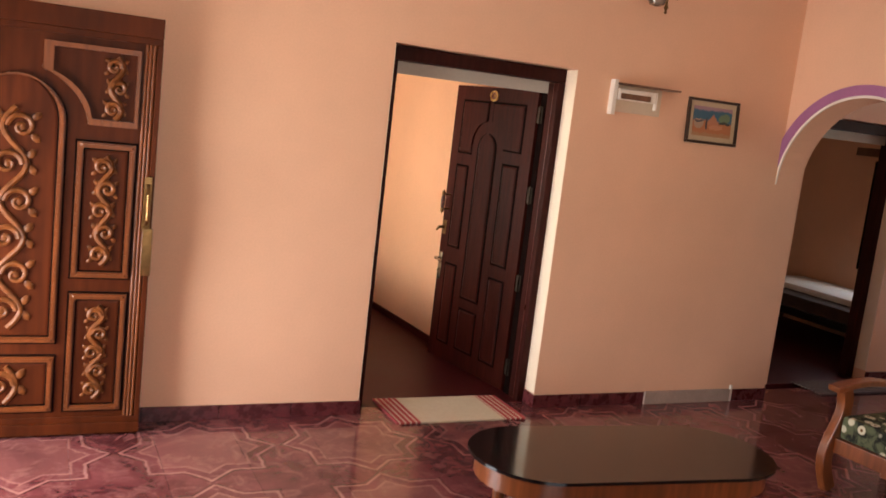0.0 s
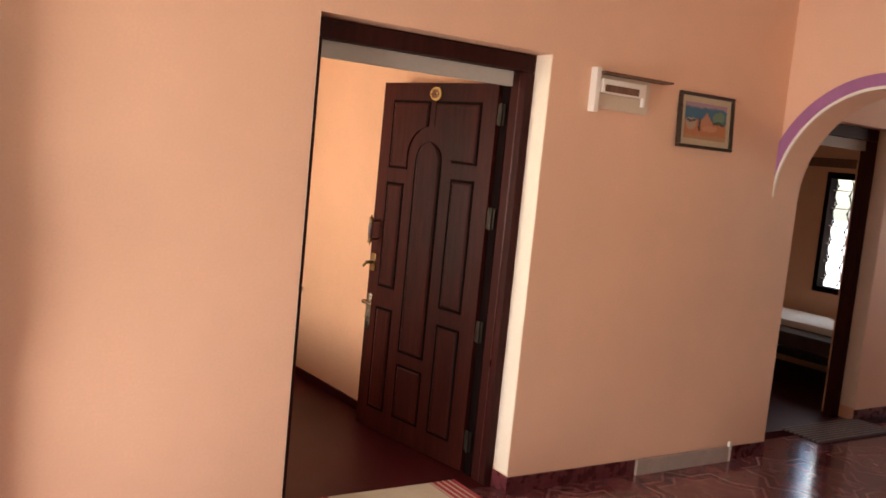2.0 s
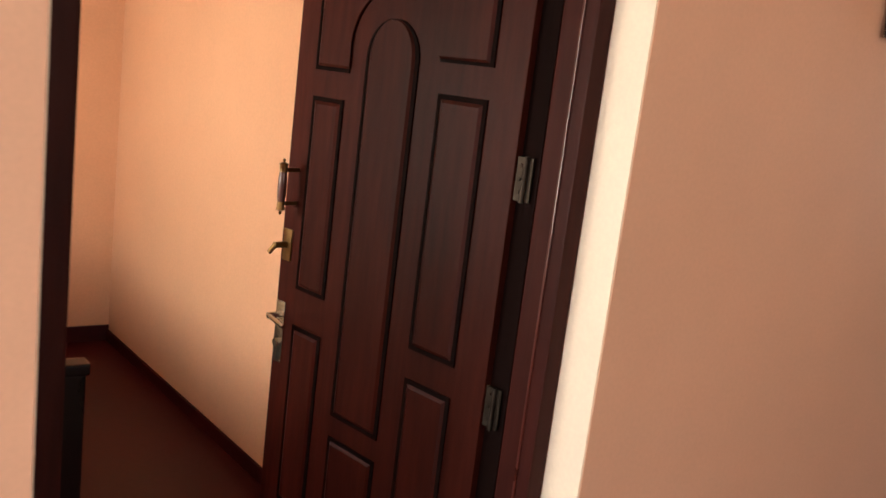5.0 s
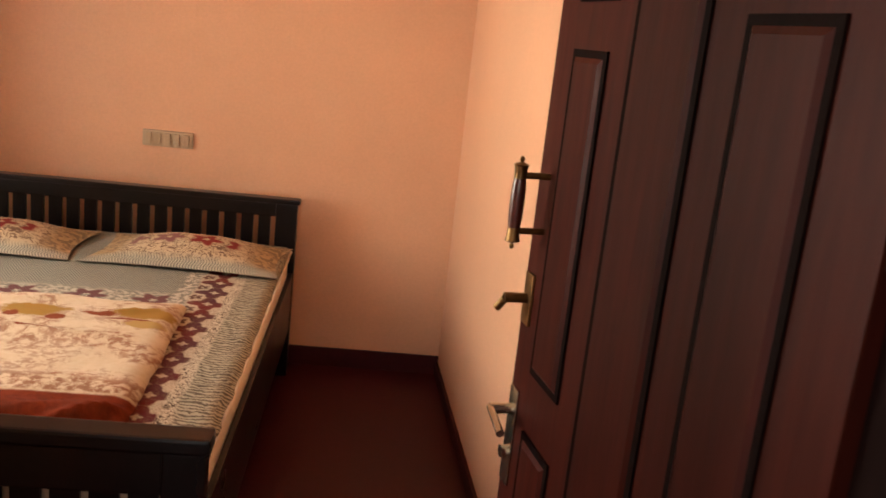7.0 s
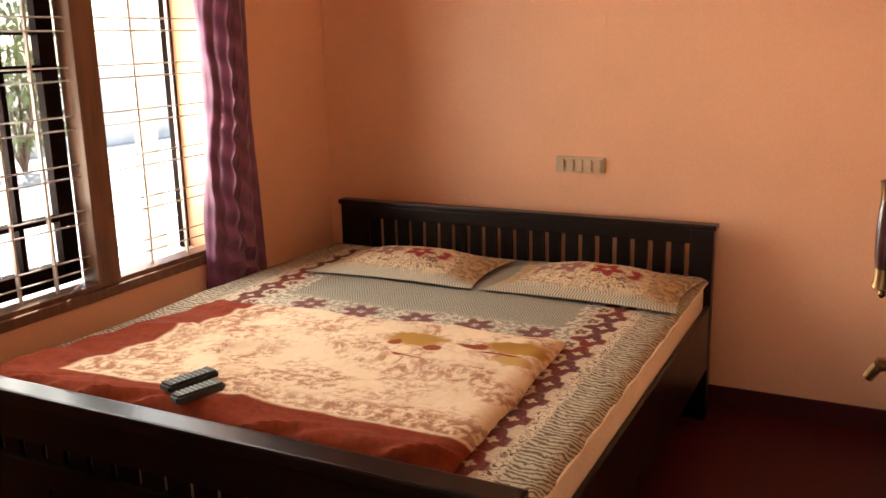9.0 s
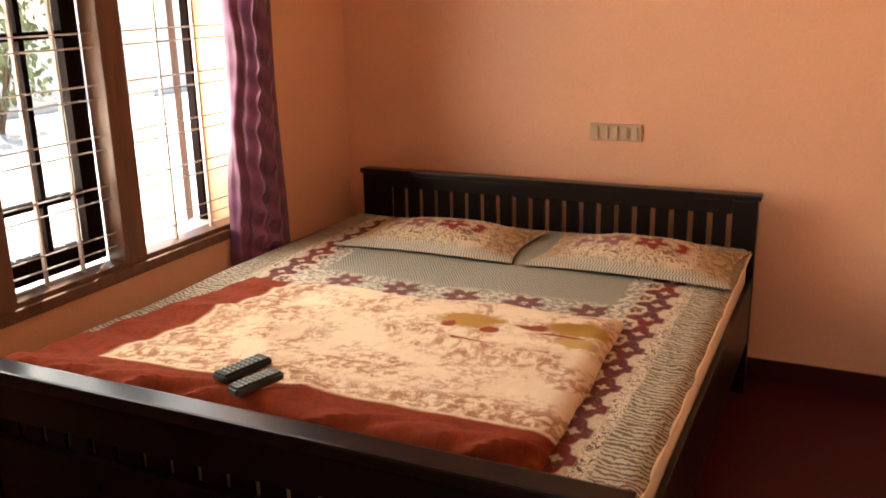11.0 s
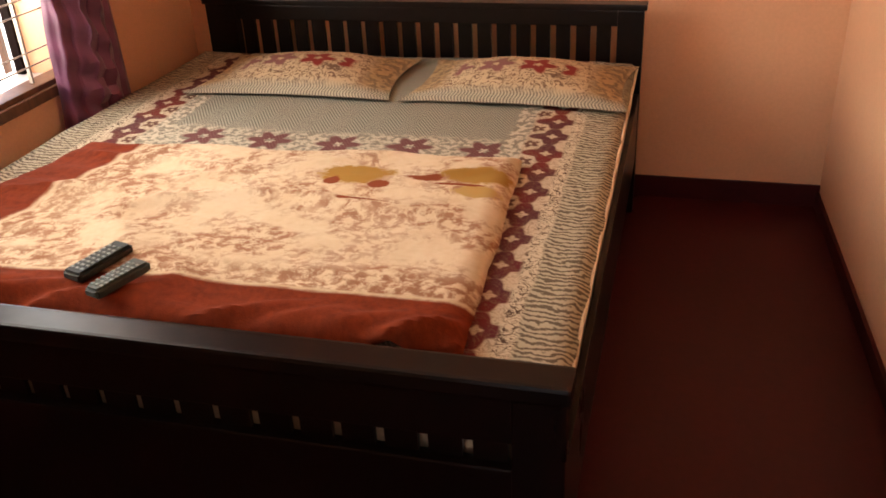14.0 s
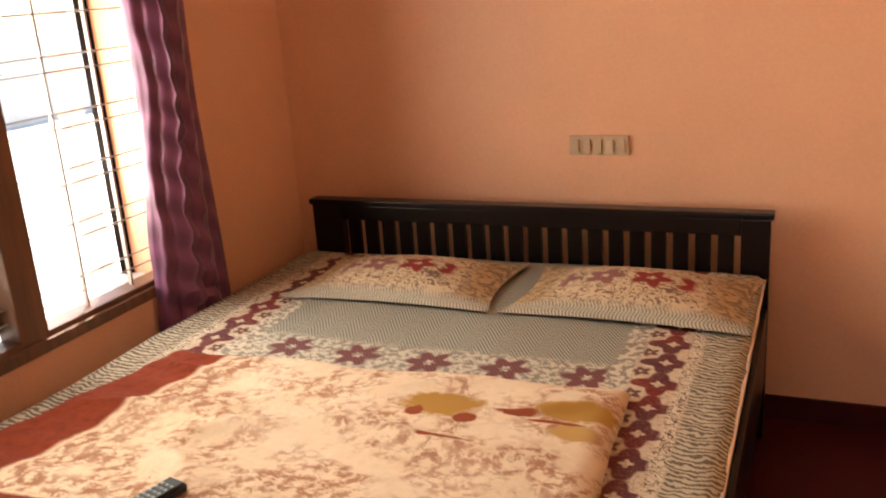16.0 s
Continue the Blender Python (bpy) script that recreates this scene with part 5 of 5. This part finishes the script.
mat = part("doormat", boxes((-0.41, 0.41, -0.205, 0.205, 0, 0.012), bevel=0.004), M_MAT, None, at=pose(-0.585, 0.0, 0.002))
for x in (-0.4115, 0.4115):
    part("hem", boxes((x - 0.0055, x + 0.0055, -0.203, 0.203, 0.0, 0.0135), bevel=0.003), M_MATHEM, mat, "red stitched end hem")
tagged(mat, "cream doormat with red striped ends at the bedroom doorway", "doormat")
mat2 = part("doormat", boxes((-0.42, 0.42, -0.15, 0.15, 0, 0.012), bevel=0.004), M_MAT2, None, at=pose(2.93, 0.16, 0.002))
tagged(mat2, "grey striped doormat before the second bedroom", "doormat")


# coffee table with a rounded black glass top
def stadium(a, b, n=16):
    pts = []
    for s, c in ((1, 0), (-1, math.pi)):
        for th in np.linspace(-math.pi / 2, math.pi / 2, n):
            pts.append((s * (a - b) + b * math.cos(th + c), b * math.sin(th + c)))
    return pts


table = thing("coffee_table", "coffee table with rounded black glass top and orange wood base", "table", pose(-0.62, -1.74, 0, 0, 0, -6))
bm = B()
prism(bm, stadium(0.69, 0.30), 0.014, Matrix.Translation((0, 0, 0.436)))
bmesh.ops.bevel(bm, geom=[e for e in bm.edges if abs(e.verts[0].co.z - e.verts[1].co.z) < 1e-4], offset=0.004, segments=2, affect="EDGES")
part("tabletop", bm, M_GLASSBLK, table, "glossy black glass top", True)
bm = B()
o, i2 = stadium(0.655, 0.265), stadium(0.625, 0.235)
ring_prism(bm, o + o[:1], i2 + i2[:1], 0.085, Matrix.Translation((0, 0, 0.350)))
part("apron", bm, M_CHAIRWOOD, table, smooth=True)
for sx in (-1, 1):
    for sy in (-1, 1):
        bm = B()
        lathe(bm, [(0.018, 0.0), (0.026, 0.02), (0.018, 0.06), (0.028, 0.2), (0.034, 0.29), (0.03, 0.36)], 14, Matrix.Translation((sx * 0.46, sy * 0.20, 0)))
        part("leg", bm, M_CHAIRWOOD, table, smooth=True)
part("shelf", boxes((-0.46, 0.46, -0.17, 0.17, 0.13, 0.15), bevel=0.004), M_CHAIRWOOD, table)


# armchair: scrolled wooden arms, floral seat and back cushions
def armchair(at):
    e = thing("armchair", "carved orange wood armchair with dark floral cushions", "armchair", at)

    def rail(name, pts, w, d, y):
        """A flat curved board: a row of (x, z) centres with thickness d, width w along y."""
        bm = B()
        up, lo = [], []
        for k, (x, z) in enumerate(pts):
            a, b = pts[max(k - 1, 0)], pts[min(k + 1, len(pts) - 1)]
            tx, tz = b[0] - a[0], b[1] - a[1]
            ln = math.hypot(tx, tz)
            nx, nz = -tz / ln, tx / ln
            up.append((x + nx * d / 2, z + nz * d / 2))
            lo.append((x - nx * d / 2, z - nz * d / 2))
        ring_prism(bm, up, lo, w, Matrix.Translation((0, y + w / 2, 0)) @ UP)
        bmesh.ops.bevel(bm, geom=bm.edges[:], offset=0.004, segments=1, affect="EDGES")
        return part(name, bm, M_CHAIRWOOD, e, smooth=True)

    for y in (-0.26, 0.26):
        rail("front_leg", [(-0.33 + 0.045 * math.sin(k / 14 * 2 * math.pi + 2.6), 0.56 * k / 14) for k in range(15)], 0.05, 0.075, y)
        rail("rear_leg", [(0.21 + 0.10 * (k / 10) ** 2, 0.58 * k / 10) for k in range(11)], 0.045, 0.055, y)
        rail("armrest", [(-0.40 + 0.64 * k / 12, 0.565 + 0.025 * math.sin(k / 12 * math.pi * 1.3)) for k in range(13)], 0.075, 0.032, y)
        rail("side_rail", [(-0.33 + 0.55 * k / 4, 0.26) for k in range(5)], 0.035, 0.07, y)
    part("front_rail", boxes((-0.35, -0.31, -0.24, 0.24, 0.22, 0.30), bevel=0.006), M_CHAIRWOOD, e)
    part("back_rail", boxes((0.285, 0.325, -0.26, 0.26, 0.53, 0.59), bevel=0.01), M_CHAIRWOOD, e)
    bm = boxes((-0.34, 0.20, -0.225, 0.225, 0.30, 0.43), bevel=0.035)
    part("seat_cushion", bm, M_CHAIRCLOTH, e, "dark cushion with cream flowers", True)
    bm = B()
    box(bm, -0.05, 0.05, -0.22, 0.22, 0, 0.16, 0.035, pose(0.19, 0, 0.42, 0, 12, 0))
    part("back_cushion", bm, M_CHAIRCLOTH, e, "dark cushion with cream flowers", True)
    return e


armchair(pose(1.37, -1.615, 0, 0, 0, 5))

# ---- second bedroom ----
b2 = thing("single_bed", "dark wooden bed with white linen in the second bedroom", "bed", pose(4.12, 1.55, 0))
part("frame", boxes((-0.45, 0.45, -0.95, 0.95, 0.25, 0.32), bevel=0.006), M_BEDWOOD, b2)
for sx in (-0.42, 0.42):
    for sy in (-0.92, 0.92):
        part("leg", boxes((sx - 0.03, sx + 0.03, sy - 0.03, sy + 0.03, 0, 0.25), bevel=0.004), M_WINWOOD, b2)
part("mattress", boxes((-0.44, 0.44, -0.93, 0.93, 0.32, 0.44), bevel=0.025), M_DARKFABRIC, b2, "dark blanket-covered mattress", True)
lin = part("bed_linen", boxes((-0.20, 0.44, -0.60, 0.70, 0.0, 0.06), bevel=0.02), M_SHEETWHITE, None, smooth=True, at=pose(4.12, 1.55, 0.44))
tagged(lin, "folded white linen on the second bed", "linen")
w2 = thing("window_2", "dark wooden window with scrolled grill in the second bedroom", "window", kind="structure")
part("frame", boxes((4.60, 4.70, V0 + 0.001, V0 + 0.05, VZ0 + 0.001, VZ1 - 0.001), (4.60, 4.70, V1 - 0.045, V1 - 0.001, VZ0 + 0.001, VZ1 - 0.001),
                    (4.60, 4.70, V0 + 0.05, V1 - 0.045, VZ0 + 0.001, VZ0 + 0.05), (4.60, 4.70, V0 + 0.05, V1 - 0.045, VZ1 - 0.06, VZ1 - 0.001)), M_BLACK_AND_SHADE, w2)
for k in range(6):
    z = VZ0 + 0.12 + k * 0.16
    bm = B()
    rod(bm, (4.66, V0 + 0.05, z), (4.66, V1 - 0.045, z), 0.005, 6)
    part("grill_rod", bm, M_GRILL, w2)
for k in range(3):
    yy = V0 + 0.05 + (V1 - V0 - 0.095) * (k + 0.8) / 3
    bm = B()
    for q in range(12):
        z = VZ0 + 0.08 + q * 0.08
        bmesh.ops.create_icosphere(bm, subdivisions=1, radius=0.012, matrix=Matrix.Translation((4.655, yy + 0.014 * (-1) ** q, z)))
        rod(bm, (4.655, yy + 0.014 * (-1) ** q, z), (4.655, yy - 0.014 * (-1) ** q, z + 0.08), 0.006, 6)
    part("grill_scroll", bm, M_BLACK_AND_SHADE, w2, "dark scrolled iron upright")
pel = part("pelmet", boxes((4.55, 4.60, 1.0, 1.86, 1.82, 1.90), bevel=0.004), M_WINWOOD)
tagged(pel, "brown wooden pelmet over the second window", "pelmet")

# ---- outdoors ----
pw = part("garden_wall", boxes((-13.2, -13.0, -6, 22, -0.4, 1.0), bevel=0.01), M_CONCRETE)
tagged(pw, "pale sunlit garden wall beyond the window", "garden wall")


for y0, y1, x0, x1, mt, lab in ((4.20, 4.31, -4.70, -4.60, M_CREAM, "pale painted porch pillar outside the window"),
                                (4.55, 4.585, -4.65, -4.615, M_WINWOOD, "slim brown porch post outside the window")):
    post = part("porch_pillar" if y1 - y0 > 0.1 else "porch_post", boxes((x0, x1, y0, y1, -0.4, 3.0), bevel=0.008), mt)
    tagged(post, lab, "pillar")
    part("footing", boxes((x0 - 0.05, x1 + 0.05, y0 - 0.05, y1 + 0.05, -0.4, -0.28), bevel=0.01), M_CONCRETE, post)


def bush(x, y, r, h, n, seed):
    rnd = random.Random(seed)
    e = thing("bush", "leafy green garden bush in full sun", "bush", pose(x, y, -0.4))
    bm = B()
    for k in range(7):
        a = rnd.uniform(0, 6.28)
        rod(bm, (0, 0, 0), (r * 0.6 * math.cos(a), r * 0.6 * math.sin(a), h * rnd.uniform(0.5, 0.8)), 0.03, 6, 0.008)
    part("trunk", bm, M_BARK, e)
    vs, fs = [], []
    for k in range(n):
        a, q = rnd.uniform(0, 6.28), rnd.random() ** 0.4
        zz = rnd.uniform(0.12, 1.0) * h
        rr = r * q * (0.6 + 0.5 * math.sin(zz / h * 2.6)) * (0.8 + 0.3 * math.sin(3 * a + seed))
        c = Vector((rr * math.cos(a), rr * math.sin(a), zz))
        m = Euler((rnd.uniform(0, 6), rnd.uniform(0, 6), rnd.uniform(0, 6))).to_matrix()
        s = rnd.uniform(0.05, 0.11)
        b0 = len(vs)
        for p in ((-s, 0, 0), (0, s * 0.45, 0.01), (s, 0, 0), (0, -s * 0.45, 0.01)):
            vs.append(tuple(c + m @ Vector(p)))
        fs.append((b0, b0 + 1, b0 + 2, b0 + 3))
    me = bpy.data.meshes.new("crown")
    me.from_pydata(vs, [], fs)
    me.materials.append(M_LEAF)
    crown = new("crown", me)
    crown.parent = e
    return e


for k, (x, y, r, h) in enumerate(((-11.5, 8.7, 1.0, 3.2), (-12.0, 7.0, 1.1, 2.6))):
    bush(x, y, r, h, 1400, k + 3)

# ---- hall floor tiles, one object a tile ----
TP = 0.395
tx0, ty0 = -2.12 - 0.5 * TP - 0.79 * 2, -0.40 - 0.5 * TP - 0.79 * 7.5 + TP * 0
bm = B()
box(bm, 0, TP - 0.0016, 0, TP - 0.0016, -0.012, 0.0, 0.0006)
tile_mesh = mesh_of("tile", bm, M_TILE)
hall_floor = bpy.data.objects["floor"]
nx, ny = 24, 17
cut = []
for i in range(nx):
    for j in range(ny):
        x, y = tx0 + i * TP, ty0 + j * TP
        if x < HALL_X0 - 0.02 - TP or y + TP > 0.30 or x > 5.5 or y < HALL_Y0 - TP:
            continue
        if y + TP > 0.11:
            if x + TP > ARCH_X1:
                cut.append((x, y, min(0.30, y + TP)))
                continue
            cut.append((x, y, 0.10))
            continue
        ob = new("tile", tile_mesh)
        ob.parent = hall_floor
        ob.location = (x, y, 0)
for x, y, ye in cut:
    bm = B()
    box(bm, x, x + TP - 0.0016, y, ye, -0.012, 0.0, 0.0006)
    ob = new("tile", mesh_of("cut_tile", bm, M_TILE))
    ob.parent = hall_floor
